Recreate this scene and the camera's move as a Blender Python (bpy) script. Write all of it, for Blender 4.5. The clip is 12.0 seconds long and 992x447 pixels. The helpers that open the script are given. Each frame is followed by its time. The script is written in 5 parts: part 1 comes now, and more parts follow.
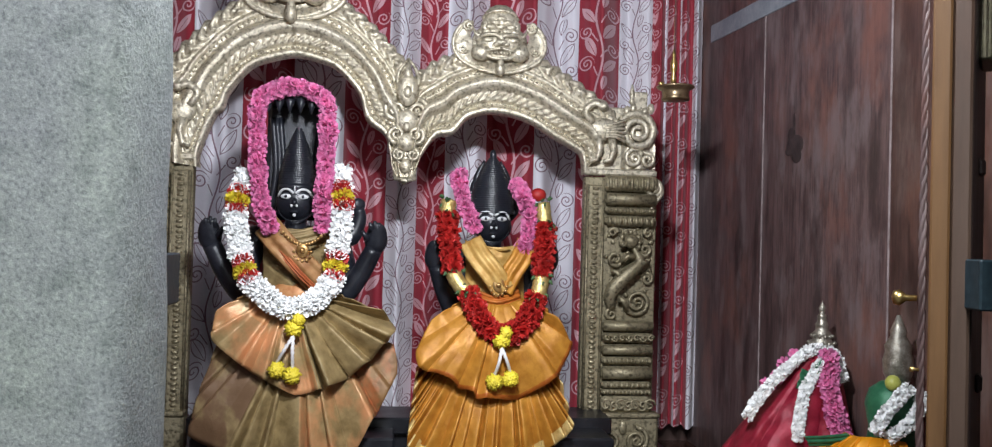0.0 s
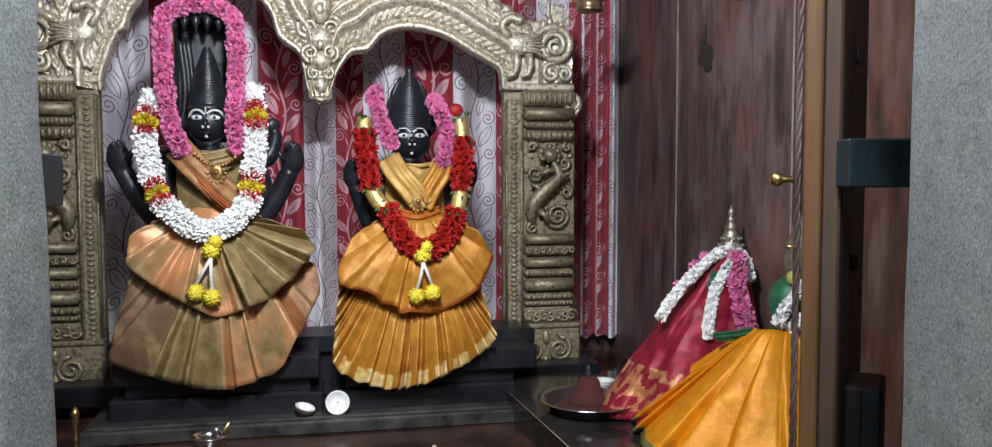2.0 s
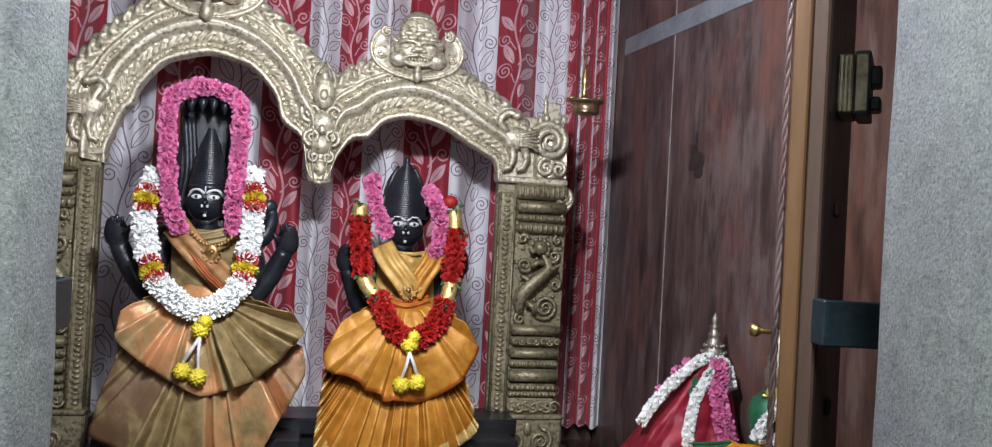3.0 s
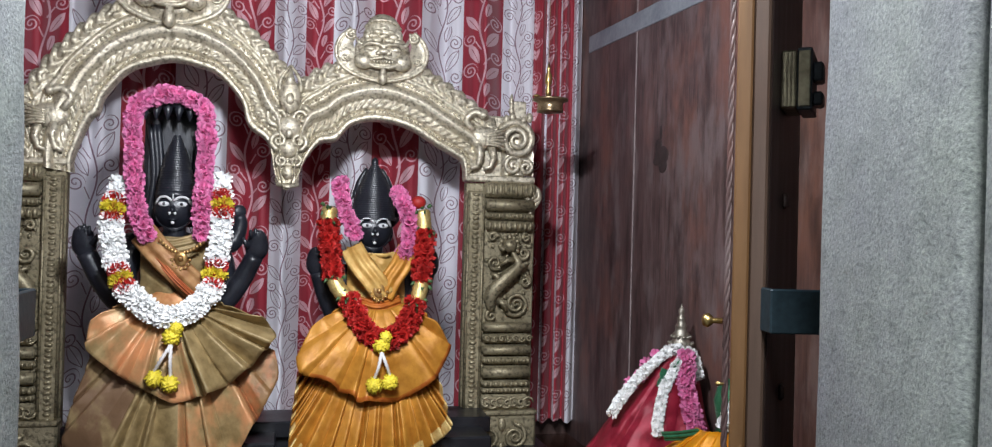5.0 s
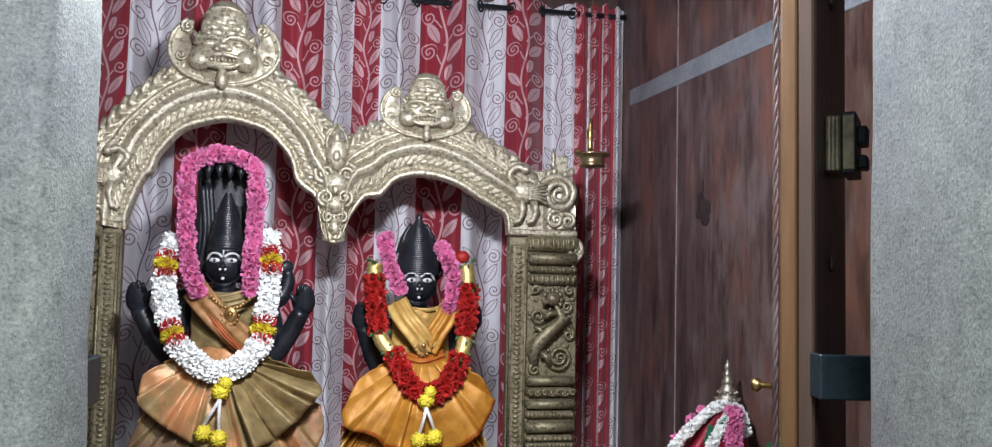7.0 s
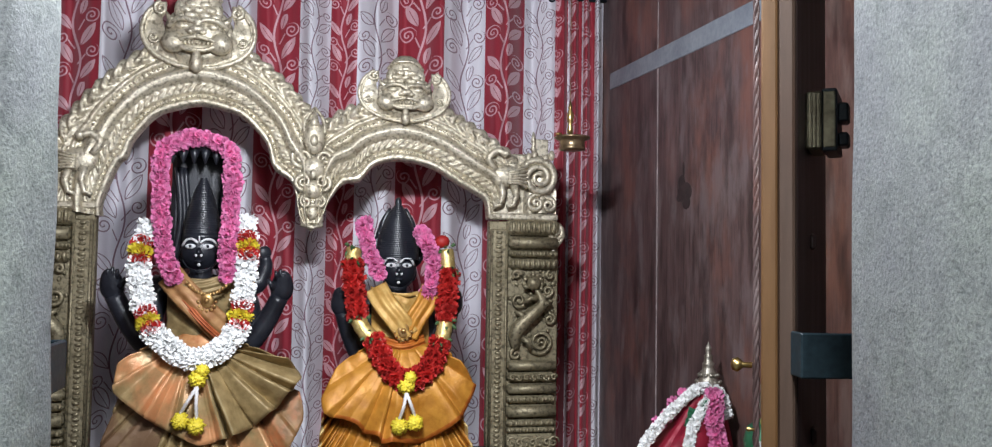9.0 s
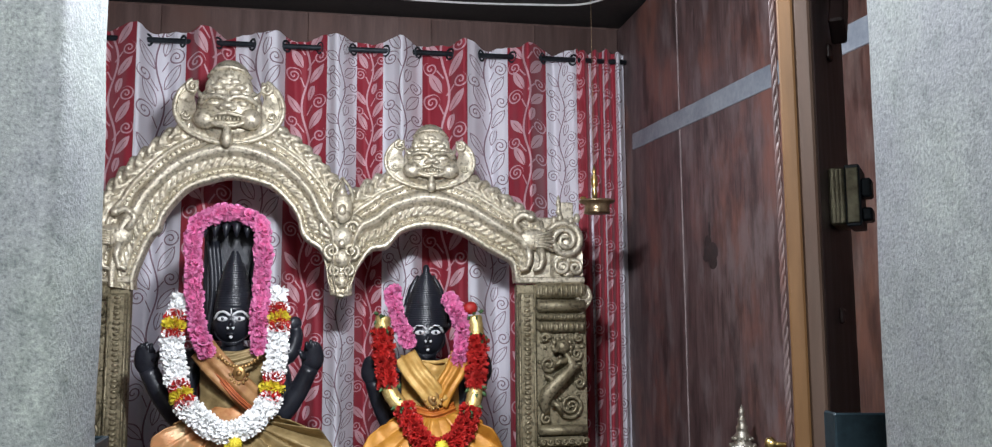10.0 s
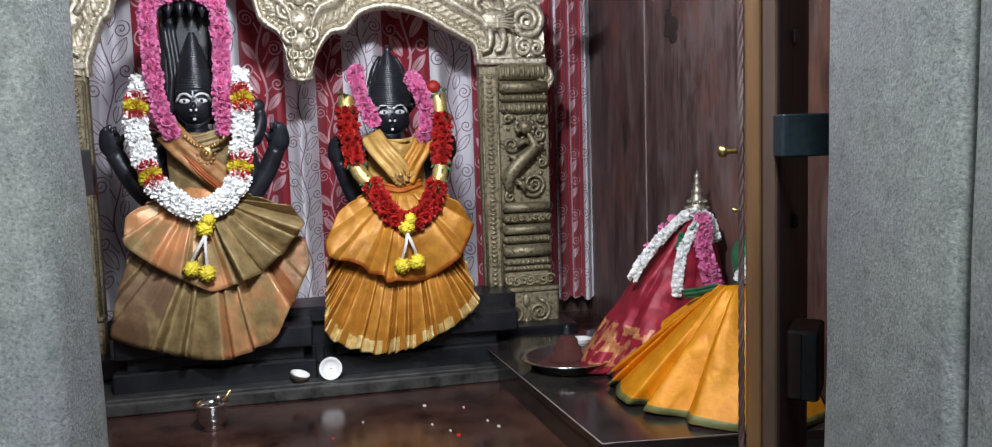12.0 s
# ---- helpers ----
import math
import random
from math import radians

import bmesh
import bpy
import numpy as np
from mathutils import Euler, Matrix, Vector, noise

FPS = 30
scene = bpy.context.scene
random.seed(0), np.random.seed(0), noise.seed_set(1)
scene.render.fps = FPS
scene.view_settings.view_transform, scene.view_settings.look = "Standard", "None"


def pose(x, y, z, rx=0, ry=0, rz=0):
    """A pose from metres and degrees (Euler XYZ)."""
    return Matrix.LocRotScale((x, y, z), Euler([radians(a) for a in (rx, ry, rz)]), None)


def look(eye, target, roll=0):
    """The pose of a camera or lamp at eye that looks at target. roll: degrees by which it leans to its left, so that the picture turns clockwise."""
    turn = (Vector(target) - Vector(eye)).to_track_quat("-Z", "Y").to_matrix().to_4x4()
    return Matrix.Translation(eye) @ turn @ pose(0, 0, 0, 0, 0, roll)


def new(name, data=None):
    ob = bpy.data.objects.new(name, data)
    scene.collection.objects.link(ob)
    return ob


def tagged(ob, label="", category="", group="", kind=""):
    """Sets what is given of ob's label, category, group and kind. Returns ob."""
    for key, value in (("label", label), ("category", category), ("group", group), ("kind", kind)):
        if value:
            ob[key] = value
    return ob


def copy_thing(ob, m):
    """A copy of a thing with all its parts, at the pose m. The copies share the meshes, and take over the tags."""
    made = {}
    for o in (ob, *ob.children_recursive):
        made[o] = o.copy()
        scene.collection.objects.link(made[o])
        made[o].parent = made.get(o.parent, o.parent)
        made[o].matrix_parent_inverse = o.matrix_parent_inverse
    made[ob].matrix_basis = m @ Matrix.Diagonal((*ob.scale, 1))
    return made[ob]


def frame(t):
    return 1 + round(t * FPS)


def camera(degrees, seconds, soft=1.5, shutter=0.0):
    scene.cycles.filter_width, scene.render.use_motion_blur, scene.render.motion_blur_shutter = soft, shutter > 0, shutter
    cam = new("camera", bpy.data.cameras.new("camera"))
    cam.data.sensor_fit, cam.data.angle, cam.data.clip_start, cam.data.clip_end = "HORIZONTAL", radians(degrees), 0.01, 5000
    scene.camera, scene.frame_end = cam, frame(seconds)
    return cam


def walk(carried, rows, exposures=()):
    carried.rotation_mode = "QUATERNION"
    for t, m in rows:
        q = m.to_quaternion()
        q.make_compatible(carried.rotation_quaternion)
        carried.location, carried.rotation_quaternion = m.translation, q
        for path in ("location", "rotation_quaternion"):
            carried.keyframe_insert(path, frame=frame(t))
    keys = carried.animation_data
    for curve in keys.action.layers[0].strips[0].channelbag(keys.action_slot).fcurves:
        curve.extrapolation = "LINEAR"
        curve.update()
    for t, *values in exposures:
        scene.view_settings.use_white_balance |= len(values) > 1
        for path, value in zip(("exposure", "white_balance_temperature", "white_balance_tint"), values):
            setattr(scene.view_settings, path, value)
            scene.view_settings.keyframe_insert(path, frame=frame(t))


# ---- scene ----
cam = camera(59.9, 12.0, soft=1.2)
PATH = [
    (0, (-0.383, 0.35, 1.353), (-0.143, 2.335, 1.393), 1.6),
    (0.5, (-0.362, 0.353, 1.355), (-0.087, 2.332, 1.431), 1.4),
    (1, (-0.341, 0.339, 1.342), (0.002, 2.31, 1.361), 1.4),
    (1.5, (-0.348, 0.327, 1.292), (-0.058, 2.301, 1.152), 1.3),
    (2, (-0.333, 0.326, 1.31), (0.056, 2.284, 1.187), -0.1),
    (2.5, (-0.346, 0.302, 1.393), (0.006, 2.27, 1.433), 1.3),
    (2.7, (-0.348, 0.294, 1.406), (0.039, 2.255, 1.435), 2.7),
    (4.3, (-0.332, 0.248, 1.407), (0.163, 2.186, 1.419), 1.9),
    (4.5, (-0.327, 0.254, 1.401), (0.172, 2.191, 1.394), 1.9),
    (5, (-0.331, 0.248, 1.41), (0.135, 2.193, 1.432), 1.5),
    (5.5, (-0.352, 0.242, 1.416), (0.026, 2.204, 1.489), 2.2),
    (6, (-0.339, 0.25, 1.428), (0.033, 2.213, 1.509), 0.1),
    (6.5, (-0.333, 0.238, 1.451), (0.068, 2.188, 1.641), 0.4),
    (7, (-0.347, 0.227, 1.435), (0.025, 2.188, 1.563), 1.3),
    (7.2, (-0.35, 0.233, 1.413), (0.025, 2.196, 1.472), 2.3),
    (8.8, (-0.343, 0.244, 1.407), (0.053, 2.204, 1.454), 3.4),
    (9, (-0.336, 0.248, 1.426), (0.078, 2.202, 1.525), 0.9),
    (9.5, (-0.343, 0.234, 1.456), (0.031, 2.191, 1.624), -0.1),
    (10, (-0.345, 0.225, 1.47), (0.009, 2.182, 1.689), -0.4),
    (10.5, (-0.352, 0.228, 1.437), (0.002, 2.194, 1.545), 0.6),
    (11, (-0.357, 0.224, 1.382), (-0.012, 2.193, 1.327), -0.2),
    (11.5, (-0.349, 0.217, 1.339), (0.065, 2.167, 1.172), 0.3),
    (12, (-0.363, 0.188, 1.328), (0.071, 2.13, 1.129), -1.8),
]
walk(cam, [(t, look(eye, target, roll)) for t, eye, target, roll in PATH])

# ---- light ----
world = bpy.data.worlds.new("world")
scene.world = world
world.use_nodes = True
world.node_tree.nodes["Background"].inputs[0].default_value = (0.55, 0.6, 0.68, 1)
world.node_tree.nodes["Background"].inputs[1].default_value = 0.05


def area_lamp(name, eye, target, sx, sy, watts, colour):
    data = bpy.data.lights.new(name, "AREA")
    data.shape, data.size, data.size_y, data.energy, data.color = "RECTANGLE", sx, sy, watts, colour
    ob = new(name, data)
    ob.matrix_world = look(eye, target)
    return ob


# bulb and short tube over the doorway inside the shrine, and the hall's ceiling light outside it
bulb = bpy.data.lights.new("shrine_bulb", "POINT")
bulb.energy, bulb.color, bulb.shadow_soft_size = 40.0, (0.88, 0.92, 1.0), 0.045
new("shrine_bulb", bulb).location = (-0.28, 1.44, 2.10)
area_lamp("shrine_tube_light", (-0.28, 1.45, 2.10), (-0.40, 3.4, 1.93), 0.20, 0.05, 34.0, (0.88, 0.92, 1.0))
area_lamp("hall_ceiling_light", (-0.40, -0.62, 2.94), (-0.55, 1.0, 1.3), 0.9, 0.25, 92.0, (0.92, 0.96, 1.0))

# ---- materials ----


class Nodes:
    """Small helper that wires a material's nodes."""

    def __init__(self, name):
        self.mat = bpy.data.materials.new(name)
        self.mat.use_nodes = True
        self.tree = self.mat.node_tree
        self.bsdf = self.tree.nodes["Principled BSDF"]

    def node(self, kind, **inputs):
        n = self.tree.nodes.new(kind)
        for key, value in inputs.items():
            self.put(n.inputs[key.replace("_", " ")], value)
        return n

    def put(self, socket, value):
        if isinstance(value, bpy.types.NodeSocket):
            self.tree.links.new(value, socket)
        else:
            socket.default_value = value

    def math(self, op, a, b=0.0, c=0.0):
        n = self.tree.nodes.new("ShaderNodeMath")
        n.operation = op
        for socket, value in zip(n.inputs, (a, b, c)):
            self.put(socket, value)
        return n.outputs[0]

    def noise(self, where, scale, detail=4.0, rough=0.55):
        n = self.node("ShaderNodeTexNoise", Scale=scale, Detail=detail, Roughness=rough)
        self.tree.links.new(where, n.inputs["Vector"])
        return n.outputs["Fac"]

    def ramp(self, fac, *stops):
        n = self.tree.nodes.new("ShaderNodeValToRGB")
        self.tree.links.new(fac, n.inputs[0])
        e = n.color_ramp.elements
        while len(e) < len(stops):
            e.new(0.5)
        for el, (p, c) in zip(e, stops):
            el.position = p
            el.color = (*c, 1) if len(c) == 3 else c
        return n.outputs[0]

    def mix(self, fac, a, b, blend="MIX"):
        n = self.tree.nodes.new("ShaderNodeMix")
        n.data_type, n.blend_type = "RGBA", blend
        self.put(n.inputs["Factor"], fac)
        for key, v in ((6, a), (7, b)):
            self.put(n.inputs[key], v if isinstance(v, bpy.types.NodeSocket) else (*v, 1))
        return n.outputs[2]

    def coords(self, scale=(1, 1, 1), which="Object"):
        tc = self.tree.nodes.new("ShaderNodeTexCoord")
        mp = self.tree.nodes.new("ShaderNodeMapping")
        mp.inputs["Scale"].default_value = scale
        self.tree.links.new(tc.outputs[which], mp.inputs["Vector"])
        return mp.outputs[0]

    def bump(self, height, strength, distance=0.002):
        b = self.node("ShaderNodeBump", Strength=strength, Distance=distance, Height=height)
        self.tree.links.new(b.outputs[0], self.bsdf.inputs["Normal"])

    def finish(self, colour, rough=0.6, metal=0.0, **more):
        self.put(self.bsdf.inputs["Base Color"], colour if isinstance(colour, bpy.types.NodeSocket) else (*colour, 1))
        self.put(self.bsdf.inputs["Roughness"], rough)
        self.put(self.bsdf.inputs["Metallic"], metal)
        for key, v in more.items():
            self.put(self.bsdf.inputs[key.replace("_", " ")], v)
        return self.mat


def plain(name, c1, c2, scale=12.0, fine=120.0, rough=0.6, metal=0.0, bump=0.25, stretch=(1, 1, 1), vary=0.0, **more):
    """Two-tone surface: large patches, fine grain, roughness that follows the grain, slight relief."""
    n = Nodes(name)
    at = n.coords(stretch)
    big, small = n.noise(at, scale), n.noise(at, fine, 3.0)
    both = n.math("ADD", n.math("MULTIPLY", big, 0.65), n.math("MULTIPLY", small, 0.35))
    colour = n.ramp(both, (0.36, c1), (0.64, c2))
    if vary:
        info = n.tree.nodes.new("ShaderNodeObjectInfo")
        dark = n.math("MULTIPLY_ADD", info.outputs["Random"], vary, 1 - vary)
        g = n.tree.nodes.new("ShaderNodeCombineColor")
        for k in range(3):
            n.tree.links.new(dark, g.inputs[k])
        colour = n.mix(1.0, colour, g.outputs[0], "MULTIPLY")
    n.bump(small, bump)
    return n.finish(colour, n.math("MULTIPLY_ADD", big, 0.3, rough - 0.15), metal, **more)


def granite(name):
    n = Nodes(name)
    at = n.coords()
    big, mid, fine = n.noise(at, 5.0, 5.0), n.noise(at, 32.0, 6.0, 0.65), n.noise(at, 260.0, 3.0, 0.65)
    base = n.ramp(big, (0.32, (0.225, 0.238, 0.252)), (0.66, (0.282, 0.312, 0.290)))
    speck = n.ramp(fine, (0.35, (0.62, 0.63, 0.65)), (0.45, (0.93, 0.93, 0.94)), (0.55, (1.02, 1.02, 1.01)), (0.66, (1.30, 1.30, 1.27)))
    patch = n.ramp(mid, (0.30, (0.70, 0.73, 0.72)), (0.46, (0.97, 0.97, 0.97)), (0.68, (1.12, 1.11, 1.12)))
    colour = n.mix(1.0, n.mix(1.0, base, speck, "MULTIPLY"), patch, "MULTIPLY")
    n.bump(n.math("ADD", fine, n.math("MULTIPLY", mid, 1.6)), 0.6, 0.0018)
    return n.finish(colour, n.math("MULTIPLY_ADD", mid, 0.3, 0.5))


def plank_wood(name, dark, light, stain, rough=0.42):
    """Dark stained boards: streaks along the grain, reddish worn patches."""
    n = Nodes(name)
    at = n.coords((9, 9, 0.8))
    streak = n.noise(at, 3.0, 6.0, 0.65)
    fine = n.noise(n.coords((60, 60, 2)), 4.0, 3.0)
    blot = n.noise(n.coords((2.2, 2.2, 1.3)), 1.6, 5.0, 0.6)
    colour = n.ramp(streak, (0.35, dark), (0.68, light))
    colour = n.mix(n.ramp(blot, (0.52, (0, 0, 0)), (0.66, (0.75, 0.75, 0.75))), colour, stain)
    info = n.tree.nodes.new("ShaderNodeObjectInfo")
    shade = n.math("MULTIPLY_ADD", info.outputs["Random"], 0.35, 0.8)
    g = n.tree.nodes.new("ShaderNodeCombineColor")
    for k in range(3):
        n.tree.links.new(shade, g.inputs[k])
    colour = n.mix(1.0, colour, g.outputs[0], "MULTIPLY")
    n.bump(n.math("ADD", fine, streak), 0.35, 0.001)
    return n.finish(colour, n.math("MULTIPLY_ADD", streak, 0.35, rough - 0.15))


def board_wood(name, dark, light, stain, worn):
    """Old stained boards: fine grain, reddish and greyish worn patches, sooty smears."""
    n = Nodes(name)
    streak = n.noise(n.coords((13, 13, 0.8)), 2.4, 6.0, 0.68)
    fine = n.noise(n.coords((34, 34, 3.2)), 3.0, 6.0, 0.7)
    blot = n.noise(n.coords((2.4, 2.4, 1.2)), 1.7, 6.0, 0.62)
    rub = n.noise(n.coords((8.0, 8.0, 2.6)), 1.5, 6.0, 0.66)
    smear = n.noise(n.coords((5.0, 5.0, 1.7)), 1.9, 6.0, 0.6)
    colour = n.ramp(n.math("ADD", n.math("MULTIPLY", streak, 0.5), n.math("MULTIPLY", fine, 0.5)), (0.40, dark), (0.62, light))
    colour = n.mix(n.ramp(blot, (0.50, (0, 0, 0)), (0.64, (0.8, 0.8, 0.8))), colour, stain)
    colour = n.mix(n.ramp(rub, (0.50, (0, 0, 0)), (0.64, (0.65, 0.65, 0.65))), colour, worn)
    colour = n.mix(n.ramp(smear, (0.34, (0.72, 0.72, 0.72)), (0.50, (0, 0, 0))), colour, tuple(0.45 * c for c in dark))
    n.bump(n.math("ADD", fine, n.math("MULTIPLY", rub, 1.5)), 0.35, 0.0012)
    return n.finish(colour, n.math("MULTIPLY_ADD", rub, 0.35, 0.26))


def brass_cast(name, c1, c2, rough, grime):
    """Cast brass, matt gilt on the raised parts, dull brown in the grounds."""
    n = Nodes(name)
    at = n.coords()
    ornament = n.noise(at, 75.0, 4.0, 0.6)
    big = n.noise(at, 9.0, 4.0)
    colour = n.mix(n.ramp(big, (0.35, (0, 0, 0)), (0.65, (1, 1, 1))), c1, c2)
    dirt = n.ramp(ornament, (0.36, (1, 1, 1)), (0.52, (0, 0, 0)))
    colour = n.mix(n.math("MULTIPLY", dirt, 0.75), colour, grime)
    n.bump(ornament, 0.7, 0.004)
    return n.finish(colour, n.math("MULTIPLY_ADD", ornament, 0.25, rough - 0.1), 0.55)


def vine_cloth(name, ground1, ground2, ink, outline):
    """Printed curtain: a climbing stem with leaves and spiral tendrils; u runs across a stripe, v up it, in metres."""
    n = Nodes(name)
    uv = n.tree.nodes.new("ShaderNodeUVMap")
    uv.uv_map = "cloth"
    sep = n.tree.nodes.new("ShaderNodeSeparateXYZ")
    n.tree.links.new(uv.outputs[0], sep.inputs[0])
    u, v0 = sep.outputs[0], sep.outputs[1]
    m = n.math
    tile = 0.24
    v = m("MULTIPLY", m("FRACT", m("DIVIDE", v0, tile)), tile)

    def below(a, b):
        return m("LESS_THAN", a, b)

    def inv(a):
        return m("SUBTRACT", 1.0, a)

    def stroke(u0, v0_, u1, v1, half):
        """A straight stroke of the print between two points."""
        size = math.hypot(u1 - u0, v1 - v0_)
        c, s = (u1 - u0) / size, (v1 - v0_) / size
        du, dv = m("SUBTRACT", u, (u0 + u1) / 2), m("SUBTRACT", v, (v0_ + v1) / 2)
        along = m("ABSOLUTE", m("ADD", m("MULTIPLY", du, c), m("MULTIPLY", dv, s)))
        across = m("ABSOLUTE", m("SUBTRACT", m("MULTIPLY", dv, c), m("MULTIPLY", du, s)))
        return m("MULTIPLY", below(along, size / 2), below(across, half))

    # stem
    wave = m("MULTIPLY", m("SINE", m("MULTIPLY", v0, 2 * math.pi / tile)), 0.012)
    mask = below(m("ABSOLUTE", m("SUBTRACT", u, wave)), 0.0021 if outline else 0.0031)

    # leaves: pointed ovals, filled or outlined
    for cu, cv, turn, size in ((0.032, 0.036, 52, 0.033), (-0.026, 0.092, 118, 0.036), (0.030, 0.138, 58, 0.036), (-0.034, 0.186, 128, 0.033), (0.016, 0.222, 76, 0.026)):
        c, s = math.cos(math.radians(turn)), math.sin(math.radians(turn))
        du, dv = m("SUBTRACT", u, cu), m("SUBTRACT", v, cv)
        p = m("ADD", m("MULTIPLY", du, c), m("MULTIPLY", dv, s))
        q = m("ABSOLUTE", m("SUBTRACT", m("MULTIPLY", dv, c), m("MULTIPLY", du, s)))
        k = m("DIVIDE", p, size)
        width = m("MULTIPLY", m("SUBTRACT", 1.0, m("MULTIPLY", k, k)), 0.38 * size)
        gap = m("SUBTRACT", q, width)
        if outline:
            leaf = m("MAXIMUM", below(m("ABSOLUTE", gap), 0.0013), m("MULTIPLY", below(q, 0.0008), below(gap, 0.0)))
            leaf = m("MULTIPLY", leaf, below(m("ABSOLUTE", k), 1.05))
        else:
            leaf = m("MULTIPLY", below(gap, 0.0), inv(m("MULTIPLY", below(q, 0.0008), below(k, 0.5))))
        mask = m("MAXIMUM", mask, leaf)

    # tendrils: spirals on short curving stalks
    for cu, cv, hand, size in ((-0.037, 0.040, 1, 0.024), (0.042, 0.088, -1, 0.020), (-0.040, 0.136, 1, 0.020), (0.038, 0.190, -1, 0.022)):
        du, dv = m("SUBTRACT", u, cu), m("SUBTRACT", v, cv)
        r = m("SQRT", m("ADD", m("MULTIPLY", du, du), m("MULTIPLY", dv, dv)))
        a = m("DIVIDE", m("ARCTAN2", dv, m("MULTIPLY", du, float(hand))), 2 * math.pi)
        coil = m("FRACT", m("ADD", m("DIVIDE", r, 0.0118), a))
        coil = m("MULTIPLY", below(coil, 0.28 if outline else 0.36), below(r, size))
        mask = m("MAXIMUM", mask, coil)
        side = 1 if cu > 0 else -1
        mask = m("MAXIMUM", mask, stroke(cu - side * size * 0.85, cv - size * 0.35, side * 0.004, cv - size - 0.014, 0.0013 if outline else 0.0020))

    at = n.coords()
    weave = n.noise(n.coords((900, 900, 900)), 1.0, 2.0)
    ground = n.mix(n.noise(at, 6.0), ground1, ground2)
    colour = n.mix(mask, ground, ink)
    n.bump(weave, 0.12, 0.0006)
    return n.finish(colour, 0.62, 0.0, Sheen_Weight=0.15)


GRANITE = granite("grey_granite")
HALL = plain("hall_plaster", (0.42, 0.41, 0.38), (0.55, 0.54, 0.5), 2.0, 60.0, 0.8)
WALL_WOOD = board_wood("dark_stained_boards", (0.066, 0.039, 0.038), (0.175, 0.109, 0.103), (0.240, 0.105, 0.079), (0.220, 0.168, 0.166))
BACK_WOOD = plank_wood("brown_boards", (0.085, 0.050, 0.043), (0.15, 0.092, 0.080), (0.14, 0.075, 0.06))
PANEL_WOOD = board_wood("reddish_brown_boards", (0.055, 0.026, 0.021), (0.120, 0.064, 0.053), (0.17, 0.075, 0.05), (0.165, 0.115, 0.10))
DOOR_LIGHT = plank_wood("varnished_teak_edge", (0.108, 0.052, 0.018), (0.198, 0.100, 0.037), (0.145, 0.068, 0.026), 0.5)
DOOR_MID = plank_wood("worn_teak_bevel", (0.062, 0.035, 0.023), (0.108, 0.065, 0.045), (0.095, 0.048, 0.030), 0.55)
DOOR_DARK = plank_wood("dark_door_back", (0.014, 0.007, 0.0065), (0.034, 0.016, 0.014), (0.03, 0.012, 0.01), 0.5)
FLOOR_STONE = plain("polished_brown_granite", (0.016, 0.008, 0.007), (0.085, 0.040, 0.030), 7.0, 60.0, 0.17, 0.0, 0.04)
BLACK_GRANITE = plain("polished_black_granite", (0.012, 0.011, 0.011), (0.035, 0.030, 0.028), 8.0, 160.0, 0.15, 0.0, 0.03)
BLACK_STONE = plain("oiled_black_stone", (0.007, 0.008, 0.012), (0.020, 0.022, 0.030), 14.0, 150.0, 0.36, 0.0, 0.45)
PLINTH_STONE = plain("oiled_black_plinth", (0.004, 0.0042, 0.006), (0.013, 0.0138, 0.018), 10.0, 90.0, 0.36, 0.0, 0.3)
SLAB_STONE = plain("dusty_grey_slab", (0.010, 0.0096, 0.0092), (0.062, 0.060, 0.057), 14.0, 120.0, 0.40)
WHITE_PAINT = plain("silver_white_paint", (0.62, 0.63, 0.64), (0.8, 0.8, 0.8), 20.0, 200.0, 0.4)
BRASS = brass_cast("cast_gilt_brass", (0.60, 0.535, 0.40), (0.74, 0.675, 0.535), 0.42, (0.17, 0.14, 0.09))
# column brass: duller, and darkened further for the light's falloff below the arch
BRASS_OLD_SHADED = brass_cast("older_dull_shaded_brass", (0.265, 0.225, 0.138), (0.385, 0.333, 0.218), 0.44, (0.060, 0.048, 0.028))
BRASS_YELLOW = plain("yellow_brass", (0.55, 0.38, 0.14), (0.72, 0.53, 0.22), 20.0, 150.0, 0.33, 1.0, 0.1)
LAMP_BRASS = plain("darkened_lamp_brass", (0.20, 0.14, 0.08), (0.46, 0.35, 0.21), 30.0, 150.0, 0.36, 0.9, 0.15)
LOCK_BRASS = plain("aged_brass_lock", (0.10, 0.088, 0.060), (0.25, 0.225, 0.155), 14.0, 120.0, 0.45, 0.9, 0.2)
IRON = plain("dark_painted_iron", (0.012, 0.016, 0.020), (0.035, 0.045, 0.055), 18.0, 160.0, 0.5, 0.4, 0.25)
BLUE_IRON = plain("blue_black_strap", (0.010, 0.022, 0.030), (0.026, 0.05, 0.064), 12.0, 120.0, 0.45, 0.3, 0.2)
ANTIQUE_GOLD = plain("antique_gold", (0.34, 0.19, 0.065), (0.56, 0.36, 0.15), 40.0, 200.0, 0.38, 0.75, 0.3)
STEEL = plain("stainless_steel", (0.55, 0.55, 0.56), (0.7, 0.7, 0.71), 12.0, 200.0, 0.22, 1.0, 0.05)
SILVER = plain("tarnished_silver", (0.24, 0.215, 0.17), (0.50, 0.47, 0.40), 60.0, 250.0, 0.42, 0.8, 0.5)
STRIP = plain("grey_strip", (0.20, 0.23, 0.27), (0.34, 0.37, 0.41), 7.0, 60.0, 0.5)
RED_CLOTH = vine_cloth("red_vine_curtain", (0.29, 0.014, 0.032), (0.38, 0.030, 0.050), (0.70, 0.42, 0.46), False)
WHITE_CLOTH = vine_cloth("white_vine_curtain", (0.74, 0.72, 0.78), (0.83, 0.81, 0.86), (0.25, 0.15, 0.19), True)


